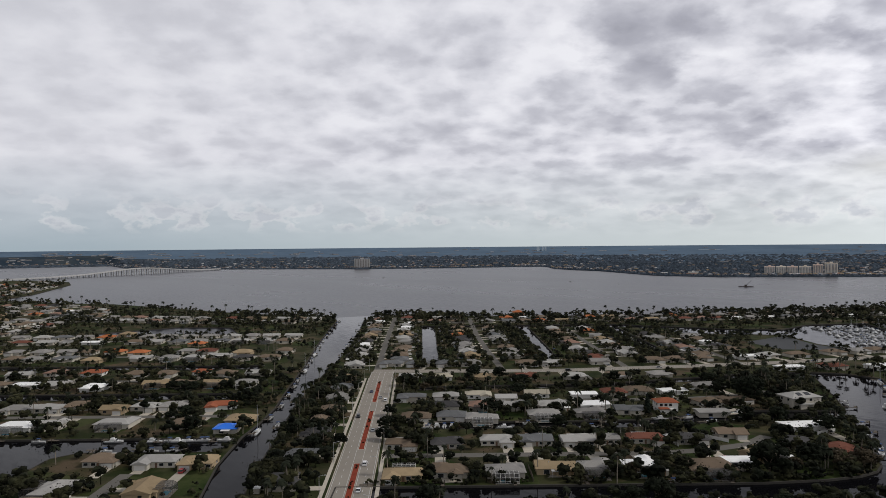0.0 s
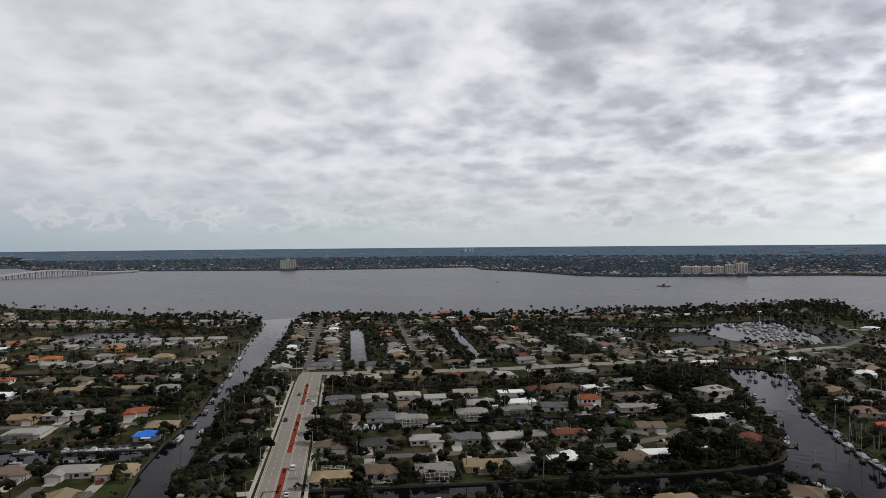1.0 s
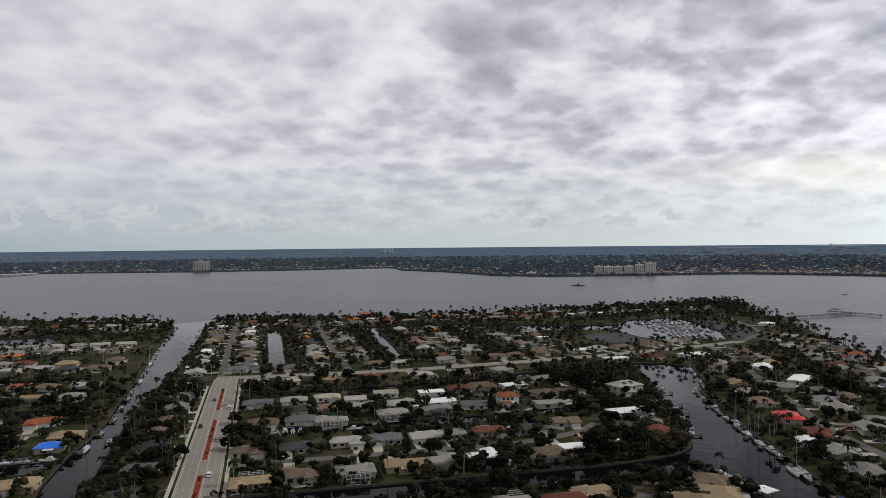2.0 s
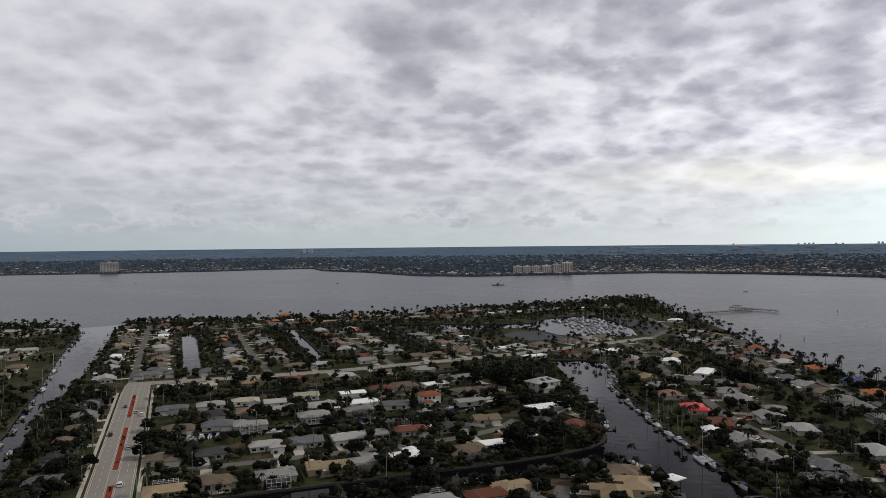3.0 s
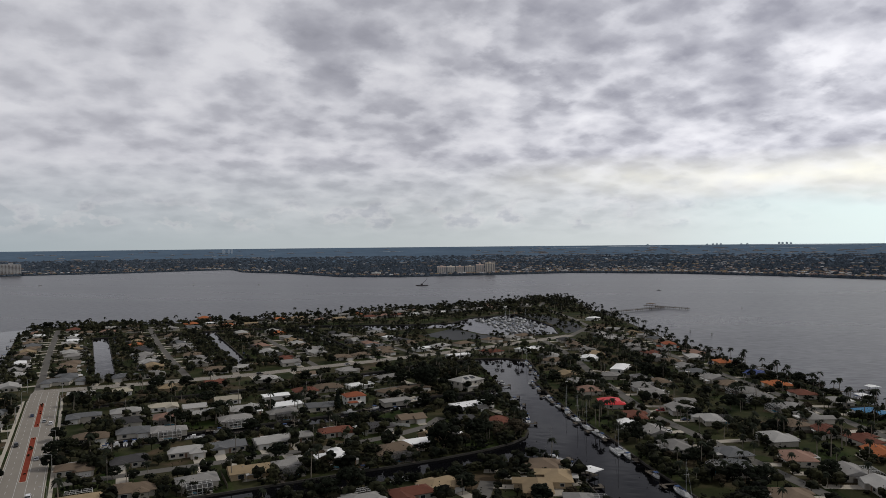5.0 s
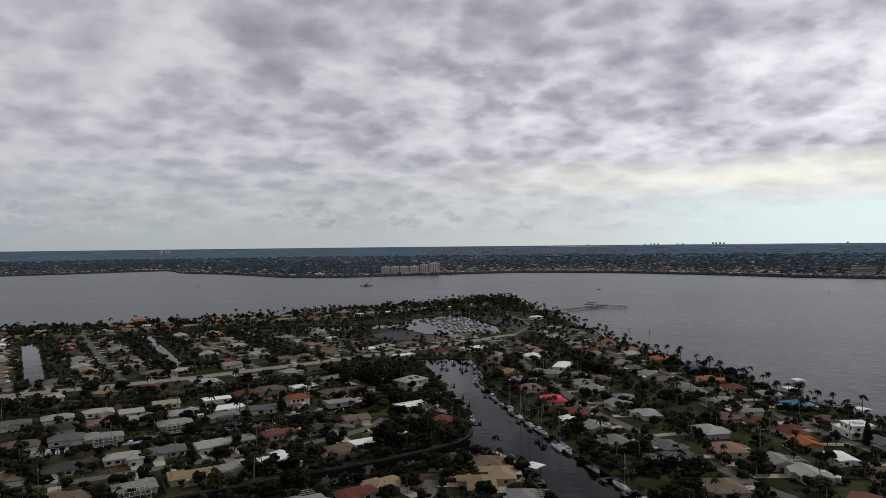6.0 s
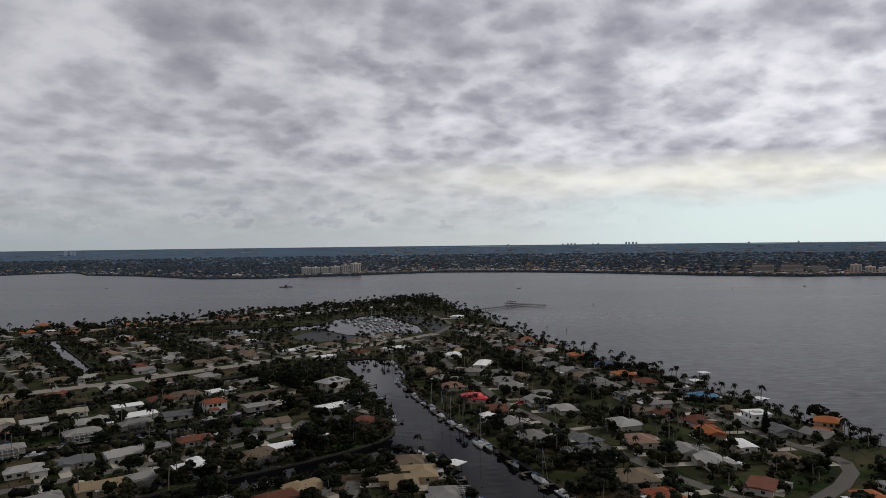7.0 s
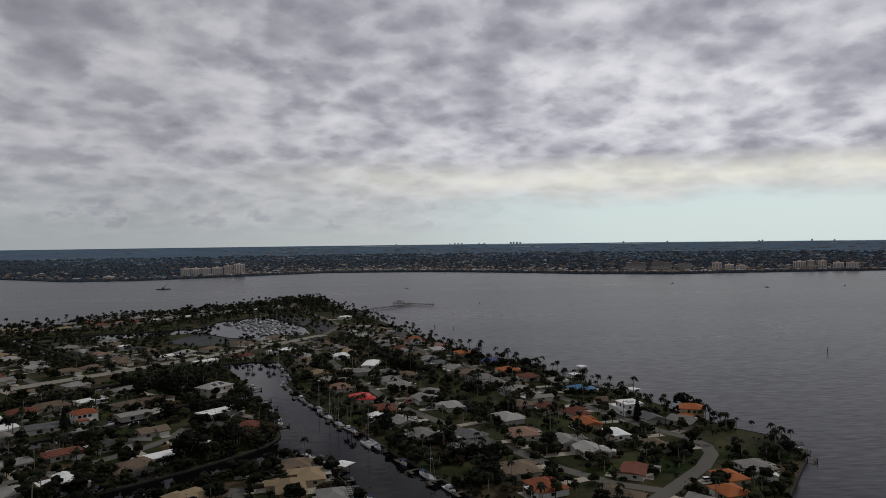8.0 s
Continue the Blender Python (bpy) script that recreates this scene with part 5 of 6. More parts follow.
palms_at(300, 195, 480, 80, 560)
palms_at(80, -34, 240, 200, 540)
palms_at(40, -93, -54, 230, 540)
palms_at(110, -95, 720, 560, 1030)
palms_at(110, 330, 720, 900, 1040)
palms_at(110, -400, -100, 300, 980)
palms_at(70, -850, -200, 900, 1320)
for x, y, a in along(MAIN[10:27], 6.5):
    d = rnd.uniform(1.5, 8)
    px, py = x + math.sin(a) * d + rnd.normal() * 2, y - math.cos(a) * d + rnd.normal() * 2
    if on_land(px, py, 0.8) and free(px, py, -3) and rnd.random() < 0.75:
        grow(px, py)
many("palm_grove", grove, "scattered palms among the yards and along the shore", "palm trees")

for x, y in ((138, 262), (146, 258), (152, 264), (160, 257), (155, 250), (172, 297), (178, 336)):
    r = rnd.uniform(2.8, 4.0)
    for _ in range(14):
        clump(far_trees, (x + rnd.normal() * r * 0.5, y + rnd.normal() * r * 0.5, r * 0.9 + rnd.normal() * r * 0.35), r * rnd.uniform(0.28, 0.45), rnd)

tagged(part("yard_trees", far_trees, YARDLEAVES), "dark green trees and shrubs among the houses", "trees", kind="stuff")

# far shore woods
far_woods = Shape()
for i in range(30000):
    az = rnd.uniform(-38, 86)
    e = shore(az)
    if i < 4000:        # the dark belt along the water
        f, r = 0.0, e + rnd.uniform(5, 40)
        s = rnd.uniform(1.4, 3.4)
    else:
        f = rnd.uniform(0, 1) ** 1.2
        r = e + 20 + (4000 - e) * f
        s = rnd.uniform(2.6, 5.2) * (1 + 0.4 * f)
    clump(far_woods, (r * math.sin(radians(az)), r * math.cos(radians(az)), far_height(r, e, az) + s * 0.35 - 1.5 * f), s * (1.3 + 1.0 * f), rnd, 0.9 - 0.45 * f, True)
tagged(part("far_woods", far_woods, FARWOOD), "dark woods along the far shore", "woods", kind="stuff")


# ---- boats ----
def hull(shape, length, beam, height, z=0.0):
    """A boat's hull, its bow towards +y, built of cross-sections."""
    secs = ((-0.5, 0.86, 0.0), (-0.2, 1.0, 0.0), (0.15, 0.95, 0.05), (0.36, 0.6, 0.14), (0.5, 0.04, 0.3))
    n = len(shape.v)
    for s, b, lift in secs:
        y, w = s * length, beam / 2 * b
        shape.v += [(-w * 0.55, y, z - 0.25 + lift), (-w, y, z + height * (0.8 + lift)), (-w * 0.9, y, z + height * (0.85 + lift)), (-w * 0.8, y, z + height * 0.55),
                    (w * 0.8, y, z + height * 0.55), (w * 0.9, y, z + height * (0.85 + lift)), (w, y, z + height * (0.8 + lift)), (w * 0.55, y, z - 0.25 + lift)]
    for i in range(len(secs) - 1):
        for k in range(8):
            a, b = n + i * 8 + k, n + i * 8 + (k + 1) % 8
            shape.f.append((a, b, b + 8, a + 8))
    shape.f += [tuple(n + k for k in range(7, -1, -1)), tuple(n + (len(secs) - 1) * 8 + k for k in range(8))]
    return shape


def motor_boat(length, beam, kind):
    boat = new("boat")
    part("hull", hull(Shape(), length, beam, 1.1), HULL, boat)
    if kind == "open":
        part("console", Shape().box(-0.5, 0.5, -0.4, 0.6, 0.5, 1.5), HULL, boat)
        top = part("canopy", Shape().box(-0.95, 0.95, -0.9, 1.2, 2.25, 2.35), CANVAS, boat, "dark blue canvas top")
        legs = Shape()
        for x in (-0.8, 0.8):
            for y in (-0.7, 1.0):
                legs.tube((x, y, 0.6), (x, y, 2.26), 0.04, 0.04, 5)
        part("frame", legs, ALU, top)
    else:
        c = Shape().add([(x * w, y * length, z) for z, w, ya, yb in ((0.6, 0.42, -0.22, 0.27), (1.75, 0.34, -0.18, 0.1)) for x, y in ((-beam, ya), (beam, ya), (beam, yb), (-beam, yb))],
                        [(4, 5, 6, 7), (0, 1, 5, 4), (1, 2, 6, 5), (2, 3, 7, 6), (3, 0, 4, 7)])
        cabin = part("cabin", c, HULL, boat)
        part("windscreen", Shape().add([(-beam * 0.37, length * 0.2, 1.22), (beam * 0.37, length * 0.2, 1.22), (beam * 0.345, length * 0.125, 1.7), (-beam * 0.345, length * 0.125, 1.7)], [(0, 1, 2, 3)]), GLASS, cabin)
        part("flybridge", Shape().box(-beam * 0.3, beam * 0.3, -length * 0.16, length * 0.02, 1.75, 2.3), HULL, cabin)
    if kind == "open":
        part("outboard_motor", Shape().box(-0.3, 0.3, -length / 2 - 0.5, -length / 2, 0.1, 1.4), BRONZE, boat)
    return boat


def sail_boat(length, beam, mast, hulls=1):
    boat = new("sailing_boat")
    if hulls == 1:
        part("hull", hull(Shape(), length, beam, 1.2), HULL, boat)
    else:
        for x in (-beam * 0.38, beam * 0.38):
            h = hull(Shape(), length, beam * 0.27, 1.3)
            h.v = [(vx + x, vy, vz) for vx, vy, vz in h.v]
            part("hull", h, HULL, boat)
        part("deck", Shape().box(-beam * 0.38, beam * 0.38, -length * 0.42, length * 0.22, 0.75, 1.15), HULL, boat)
    cab = Shape().add([(x * w, y * length, z) for z, w, ya, yb in ((0.8, 0.3, -0.22, 0.2), (1.9, 0.24, -0.18, 0.1)) for x, y in ((-beam, ya), (beam, ya), (beam, yb), (-beam, yb))],
                      [(4, 5, 6, 7), (0, 1, 5, 4), (1, 2, 6, 5), (2, 3, 7, 6), (3, 0, 4, 7)])
    part("cabin", cab, HULL, boat)
    part("mast", Shape().tube((0, length * 0.08, 0.7), (0, length * 0.08, mast), 0.13, 0.09, 6), ALU, boat, "tall bare aluminium mast")
    part("boom", Shape().tube((0, length * 0.06, 2.4), (0, -length * 0.36, 2.6), 0.22, 0.18, 6), CANVAS, boat, "boom with a furled sail in its cover")
    part("forestay", Shape().tube((0, length * 0.47, 1.2), (0, length * 0.08, mast - 0.3), 0.05, 0.03, 4), ALU, boat)
    part("cross_tree", Shape().tube((-1.1, length * 0.08, mast * 0.6), (1.1, length * 0.08, mast * 0.6), 0.05, 0.05, 4), ALU, boat)
    return boat


BOATS = [tagged(motor_boat(7.5, 2.5, "open"), "white open motor boat with a canvas top", "boat", "moored boats"),
         tagged(motor_boat(9.5, 3.1, "cabin"), "white cabin cruiser with a flybridge", "boat", "moored boats"),
         tagged(motor_boat(6.2, 2.3, "open"), "small white fishing boat at its mooring", "boat", "moored boats"),
         tagged(sail_boat(11, 3.5, 15), "white sailing boat with a bare mast", "boat", "moored boats")]
CATAMARAN = tagged(sail_boat(12, 6.6, 18, 2), "white sailing catamaran moored along the sea wall", "boat", "moored boats")
afloat = set()


def moor(proto, x, y, turn, z=WATER_Z):
    m = pose(x, y, z, 0, 0, turn)
    if proto.name in afloat:
        return copy_thing(proto, m)
    afloat.add(proto.name)
    proto.matrix_basis = m
    return proto


# ---- docks ----
def make_dock(length, width, posts, roofed=False):
    dock = new("dock")
    planks = Shape().box(-width / 2, width / 2, -0.4, length, 0.05, 0.2)
    planks.box(-width / 2 - 3.4, -width / 2, length - 1.6, length, 0.05, 0.2)
    part("deck", planks, WOOD, dock)
    n = posts
    for i in range(n):
        y = 0.6 + (length - 1.0) * i / (n - 1)
        for x in (-width / 2, width / 2):
            part("piling", Shape().tube((x, y, -3.2), (x, y, 1.0 if not roofed else 3.0), 0.16, 0.15, 6), DARKWOOD, dock)
    if roofed:
        part("roof", Shape().roof(-width / 2 - 2.6, width / 2 + 2.6, 0.2, length + 0.4, 3.0, 0.12, False, 0.12), ROOFS["white"], dock, "white boat-shelter roof")
    return tagged(dock, "weathered wooden dock on dark pilings" + (" under a white roof" if roofed else ""), "dock", "private docks")


DOCKS = [make_dock(5.0, 1.5, 2), make_dock(3.2, 2.4, 2), make_dock(7.5, 1.4, 2), make_dock(7.0, 2.0, 2, True), make_dock(24.0, 1.6, 4)]
laid = set()


def dock_at(k, x, y, turn):
    m = pose(x, y, 0.1, 0, 0, turn)
    if k in laid:
        copy_thing(DOCKS[k], m)
    else:
        laid.add(k)
        DOCKS[k].matrix_basis = m


def quay(line, pace, boats=0.6, start=6.0, kinds=(4, 4, 3, 0), sails=0.0):
    """Docks and boats along a bank; the water lies to the left of the line."""
    for x, y, a in along(line, pace, start):
        turn = math.degrees(a)
        k = rng.choices(range(4), kinds)[0]
        nx, ny = -math.sin(a), math.cos(a)
        dock_at(k, x, y, turn)
        if rng.random() < boats:
            side = rng.choice((-1, 1)) * rng.uniform(5.0, 6.5)
            out = rng.uniform(2.6, 3.4)
            proto = BOATS[3] if rng.random() < sails else rng.choices(BOATS[:3], (4, 2, 4))[0]
            moor(proto, x + nx * out + math.cos(a) * side, y + ny * out + math.sin(a) * side, turn + rng.choice((-90, 90)) + rng.uniform(-4, 4))


quay([(194, 171), (203, 205), (211, 237), (224, 278), (235, 320), (250, 366), (268, 416), (284, 432), (315, 500)], 17, 0.75, 8, sails=0.12)
quay([(247, 437), (236, 408)], 16, 0.6)
quay([(228, 388), (209, 341), (192, 306)], 22, 0.5)
quay([(179, 263), (177, 241), (165, 206)], 18, 0.8, 5)
dock_at(3, 176, 234, -75)
quay([(132, 287), (-45, 286)][::-1], 30, 0.5, 14)
quay([(118, 270), (-45, 269)], 30, 0.6, 8)
quay([(-12, 375), (97, 375), (135, 380), (160, 388), (190, 390)], 30, 0.7, 8)
quay([(186, 410), (158, 406), (130, 396), (107, 391), (61, 389), (-12, 391)], 23, 0.7, 10)
quay([(-84, 300), (-86, 336), (-89, 377), (-93, 429), (-94, 479), (-93, 543), (-92, 610), (-94, 737), (-104, 900)], 62, 0.6, 20, (4, 4, 0, 0))
quay([(-140, 913), (-136, 830), (-127, 700), (-116, 582), (-108, 471), (-104, 427), (-104, 392), (-104, 366)], 30, 0.85, 6, (3, 5, 0, 0), sails=0.05)
quay([(-112, 361), (-330, 361)], 28, 0.8, 8)
quay([(-220, 338), (-330, 338)][::-1], 24, 0.6)
quay([(-178, 337), (-110, 337)], 22, 0.7)
quay([(-3, 578), (-8, 832)][::-1], 40, 0.7)
quay([(-20, 578), (-27, 835)], 45, 0.7)
quay([(84, 600), (85, 832)], 45, 0.7)
quay([(100, 830), (100, 600)], 45, 0.7)
quay([(429, 311), (440, 343), (446, 384), (467, 444), (488, 496)][::-1], 30, 0.15, 8, (0.5, 0.5, 4, 1))
quay([(396, 215), (407, 256), (429, 311)][::-1], 30, 0.2, 8, (0.5, 0.5, 4, 1))
quay([(329, 92), (341, 97), (360, 119)][::-1], 12, 0.9, 5)
moor(CATAMARAN, 214, 259, -16)
moor(BOATS[3], 226, 300, -14), moor(BOATS[3], 180, 265, 20), moor(BOATS[3], 240, 338, -20), moor(BOATS[1], 122, 394, 92), moor(BOATS[1], -138, 357, 90), moor(BOATS[1], -150, 357, -88)

for k in range(4):
    moor(BOATS[k % 3], -8.5 + k * 4.2, 381.5 + (k % 2), 4 - 3 * k)
for k in range(3):
    moor(BOATS[(k + 1) % 3], -113 - 9.5 * k, 358.3, 90)
# an open pool terrace by the canal
terrace = tagged(part("pool_terrace", Shape().box(148, 176, 400.5, 412.5, -0.2, 0.12), CONCRETE), "pale pool terrace beside the canal", "terrace", kind="structure")
terrace.matrix_basis = Matrix.Translation((162, 406.5, 0)) @ pose(0, 0, 0, 0, 0, 14) @ Matrix.Translation((-162, -406.5, 0))
part("pool", Shape().box(157, 168, 404, 408.5, 0.0, 0.17), surface("turquoise_pool_water", (0.05, 0.38, 0.34), 0.1, 0.1, 0.8, 0.3, bump=0.03), terrace, "turquoise pool water")

# long docks into the river, one with a roofed boat lift at its end
for x, y, turn in ((424, 297, -111.7), (447, 388, -107), (402, 240, -110), (478, 472, -113)):
    dock_at(4, x, y, turn)
dock_at(3, 445, 289, -111.7)

# the marina: long floating docks with boats on both sides
for i, (y, x0, x1) in enumerate(((648, 402, 440), (676, 396, 454), (704, 402, 466), (732, 408, 474), (760, 414, 482), (788, 420, 488))):
    pier_dock = tagged(new("marina_dock"), "long pale floating marina dock", "dock", "marina docks")
    part("deck", Shape().box(x0, x1, y - 1.1, y + 1.1, -1.0, -0.75), CONCRETE, pier_dock)
    for x in range(x0 + 4, x1, 14):
        part("piling", Shape().tube((x, y + 1.3, -3.5), (x, y + 1.3, 1.4), 0.2, 0.2, 6), DARKWOOD, pier_dock)
    for side in (-1, 1):
        x = x0 + 3
        while x < x1 - 2:
            if rng.random() < 0.55:
                proto = BOATS[3] if (i in (1, 4) and rng.random() < 0.25) else rng.choices(BOATS[:3], (3, 4, 2))[0]
                moor(proto, x, y + side * rng.uniform(6.2, 8.2), rng.uniform(-5, 5) + 180 if side > 0 else 0)
            x += rng.uniform(4.8, 7.0)

# ---- fishing pier ----
pier = tagged(new("fishing_pier"), "long wooden fishing pier with a T-shaped head", "pier")


def pier_run(a, b, width, step=10.0):
    ax, ay, bx, by = *a, *b
    n = math.hypot(bx - ax, by - ay)
    ux, uy = (bx - ax) / n, (by - ay) / n
    part("deck", thick_ribbon([a, b], width, 1.2, 1.6), WOOD, pier)
    for sgn in (-1, 1):
        part("railing", thick_ribbon([a, b], 0.12, 2.55, 2.7, sgn * (width / 2 - 0.1)), WOOD, pier)
    d = 1.0
    while d < n:
        for sgn in (-1, 1):
            x, y = ax + ux * d - uy * sgn * (width / 2 - 0.2), ay + uy * d + ux * sgn * (width / 2 - 0.2)
            part("piling", Shape().tube((x, y, -3.5), (x, y, 2.7), 0.28, 0.26, 6), DARKWOOD, pier)
        d += step


pier_run((612, 778), (748, 797), 4.0)
pier_run((738, 834), (758, 762), 6.0)
part("shelter_roof", Shape().roof(739, 747, 818, 832, 4.4, 0.3, True), ROOFS["brown"], pier, "small shelter roof")
for px, py in ((740, 819), (746, 819), (740, 831), (746, 831)):
    part("post", Shape().tube((px, py, 1.5), (px, py, 4.45), 0.15, 0.15, 5), WOOD, pier)

# ---- cars ----
def car(paint, kind):
    c = new("car")
    L, W = (4.7, 1.85) if kind == "saloon" else (5.0, 2.0)
    hood, roof = (0.85, 1.45) if kind == "saloon" else (1.0, 1.8)
    side = {"saloon": [(-L / 2, 0.35), (L / 2, 0.35), (L / 2, 0.75), (0.9, hood), (-1.6, hood + 0.05), (-L / 2, 0.8)],
            "van": [(-L / 2, 0.35), (L / 2, 0.35), (L / 2, 0.85), (1.3, hood), (-L / 2 + 0.1, hood + 0.05), (-L / 2, 0.9)]}[kind]
    def prism(profile, w, w2=None):
        n = len(profile)
        v = [(-w / 2, y, z) for y, z in profile] + [(w / 2, y, z) for y, z in profile]
        return Shape().add(v, [tuple(range(n)), tuple(range(2 * n - 1, n - 1, -1))] + [((i + 1) % n, i, n + i, n + (i + 1) % n) for i in range(n)])
    body = part("body", prism(side, W), paint, c)
    cab = [(1.0, hood), (0.35, roof - 0.06), (-1.0, roof - 0.04), (-1.8, hood)] if kind == "saloon" else [(1.4, hood), (0.7, roof - 0.06), (-2.2, roof - 0.06), (-2.4, hood)]
    part("window", prism(cab, W * 0.9), GLASS, c, "dark car glass")
    part("roof", prism([(0.35, roof - 0.05), (0.25, roof), (-1.0, roof), (-1.1, roof - 0.05)] if kind == "saloon" else [(0.7, roof - 0.05), (0.6, roof), (-2.1, roof), (-2.2, roof - 0.05)], W * 0.84), paint, c)
    for x in (-W / 2 + 0.05, W / 2 - 0.05):
        for y in (-L * 0.3, L * 0.31):
            part("wheel", Shape().tube((x - 0.1, y, 0.33), (x + 0.1, y, 0.33), 0.33, 0.33, 10), RUBBER, c)
    return c


TINTS = ("white", "silver", "black", "dark blue", "red", "tan")
CARS = [tagged(car(p, "saloon" if i % 2 else "van"), f"{t} {'saloon car' if i % 2 else 'sport utility car'} on the asphalt", "car", "cars") for i, (p, t) in enumerate(zip(CARPAINT, TINTS))]
CARS.append(tagged(car(CARPAINT[0], "saloon"), "white saloon car on the asphalt", "car", "cars"))
out_now = set()


def park(k, x, y, turn, z=0.09):
    m = pose(x, y, z, 0, 0, turn)
    if k in out_now:
        copy_thing(CARS[k], m)
    else:
        out_now.add(k)
        CARS[k].matrix_basis = m


for y, lane, k in ((281, 3.6, 6), (315, 3.6, 0), (372, 3.6, 1), (395, 6.9, 2), (444, 6.9, 0), (452, 3.5, 1), (402, -6.9, 2), (470, -3.6, 3), (258, -3.6, 1)):
    park(k, main_x(y) + lane, y, 2 if lane > 0 else 182)
for x, k in ((20, 0), (95, 2), (170, 1), (240, 6), (310, 3)):
    _, px, py = near_line(x, 560, CROSS)
    park(k, px, py - 3.2, -83)
spots = [o for o in scene.objects if o.name.startswith("driveway")]
for o in spots:
    if rng.random() < 0.3:
        v = [o.data.vertices[i].co for i in range(4)]
        mid, ahead = (v[0] + v[1]) / 2, (v[2] + v[3]) / 2
        d = ahead - mid
        if d.length > 7:
            p = mid + d.normalized() * 4.0
            park(rng.randrange(7), p.x, p.y, math.degrees(math.atan2(d.y, d.x)) + rng.choice((90, -90)))

# ---- sheds and fences in the yards ----
def shed(roof):
    s = new("garden_shed")
    part("wall", Shape().box(-1.6, 1.6, -1.2, 1.2, -0.1, 2.1), STUCCO, s)
    part("roof", Shape().roof(-1.85, 1.85, -1.45, 1.45, 2.1, 0.35, False, 0.1), roof, s)
    part("door", Shape().box(-0.45, 0.45, -1.26, -1.18, 0.0, 1.9), DOORPAINT, s)
    return tagged(s, "small garden shed with a gable roof", "shed", "garden sheds")


def fence(material):
    f = new("fence")
    part("panel", Shape().box(-7, 7, -0.04, 0.04, 0.1, 1.7), material, f)
    for k in range(5):
        part("post", Shape().box(-7.06 + 3.5 * k, -6.94 + 3.5 * k, -0.08, 0.08, -0.3, 1.85), material, f)
    return tagged(f, "weathered board fence between two yards" if material is WOOD else "white board fence between two yards", "fence", "yard fences")


SHEDS, FENCES = [shed(ROOFS["pale"]), shed(ROOFS["brown"]), shed(ROOFS["white"])], [fence(WOOD), fence(TRIM)]
set_down = set()
for n_made, protos, reach, radius, limit in ((0, SHEDS, 11.5, 2.4, 30), (1, FENCES, 11.2, 0.6, 34)):
    placed = 0
    for hx, hy, hr in list(HOMES):
        if hr < 8 or math.hypot(hx, hy) > 560 or placed >= limit or rng.random() > 0.5:
            continue
        gap, px, py, _ = street_near(hx, hy)
        away = math.atan2(hy - py, hx - px)
        side = rng.choice((-1, 1))
        if n_made == 0:
            x, y, turn = hx + math.cos(away + side * 0.75) * reach, hy + math.sin(away + side * 0.75) * reach, math.degrees(away) + 90
        else:
            x, y, turn = hx + math.cos(away + side * 1.35) * reach, hy + math.sin(away + side * 1.35) * reach, math.degrees(away)
        if not on_land(x, y, 7.5 if n_made else 3) or not free(x, y, radius - (3.0 if n_made else 0)) or street_near(x, y)[0] < (8 if n_made else 3):
            continue
        k = rng.randrange(len(protos))
        m = pose(x, y, 0.03, 0, 0, turn)
        if (n_made, k) in set_down:
            copy_thing(protos[k], m)
        else:
            set_down.add((n_made, k))
            protos[k].matrix_basis = m
        placed += 1
for i, ob in enumerate(SHEDS + FENCES):
    if ob.matrix_basis.translation.length < 1:
        ob.matrix_basis = pose(-240 - 20 * i, 385, 0.03)

# ---- poles and lamps ----
def street_lamp(x, y, turn):
    lampost = tagged(new("street_lamp"), "tall grey street lamp beside the main road", "street lamp", "street lamps")
    part("pole", Shape().tube((0, 0, -0.2), (0, 0, 9.5), 0.13, 0.08, 6), ALU, lampost)
    part("arm", Shape().tube((0, 0, 9.4), (2.2, 0, 9.8), 0.06, 0.05, 5), ALU, lampost)
    part("head", Shape().box(2.0, 2.8, -0.18, 0.18, 9.72, 9.9), ALU, lampost)
    lampost.matrix_basis = pose(x, y, 0, 0, 0, turn)


def utility_pole(x, y, turn):
    p = tagged(new("utility_pole"), "weathered wooden utility pole with a crossarm", "utility pole", "utility poles")
    part("pole", Shape().tube((0, 0, -0.3), (0, 0, 10.5), 0.18, 0.12, 6), POLE, p)
    part("crossarm", Shape().box(-1.2, 1.2, -0.06, 0.06, 9.6, 9.75), POLE, p)
    part("transformer", Shape().tube((0.32, 0, 8.2), (0.32, 0, 9.2), 0.2, 0.2, 8), ALU, p)
    p.matrix_basis = pose(x, y, 0, 0, 0, turn)


for y in range(250, 530, 46):
    street_lamp(main_x(y) + 11, y, 182)
    street_lamp(main_x(y + 22) - 11, y + 22, 2)
for x, y in ((-8, 322), (24, 385), (47, 334), (85, 335), (22, 392), (66, 447), (110, 448), (150, 449), (1, 446), (267, 260), (282, 305), (300, 352), (325, 410), (340, 190), (358, 228), (376, 270), (396, 318)):
    utility_pole(x, y, 90)

# ---- far shore: buildings ----
PEACH = surface("peach_stucco", (0.74, 0.58, 0.49), 0.9, 0.1, 0.1, 0.02)
BUFF = surface("buff_stucco", (0.78, 0.69, 0.59), 0.9, 0.1, 0.1, 0.02)
BRICKISH = surface("brown_stucco", (0.24, 0.19, 0.17), 0.9, 0.1, 0.1, 0.02)
GREYWALL = surface("grey_concrete", (0.45, 0.44, 0.43), 0.9, 0.1, 0.1, 0.02)


# glass colour with the shade of a recess painted in; the strips stand proud
FARGLASS = surface("shaded_far_glass", (0.20, 0.18, 0.17), 0.4, 0.1, 0.1, 0.02)


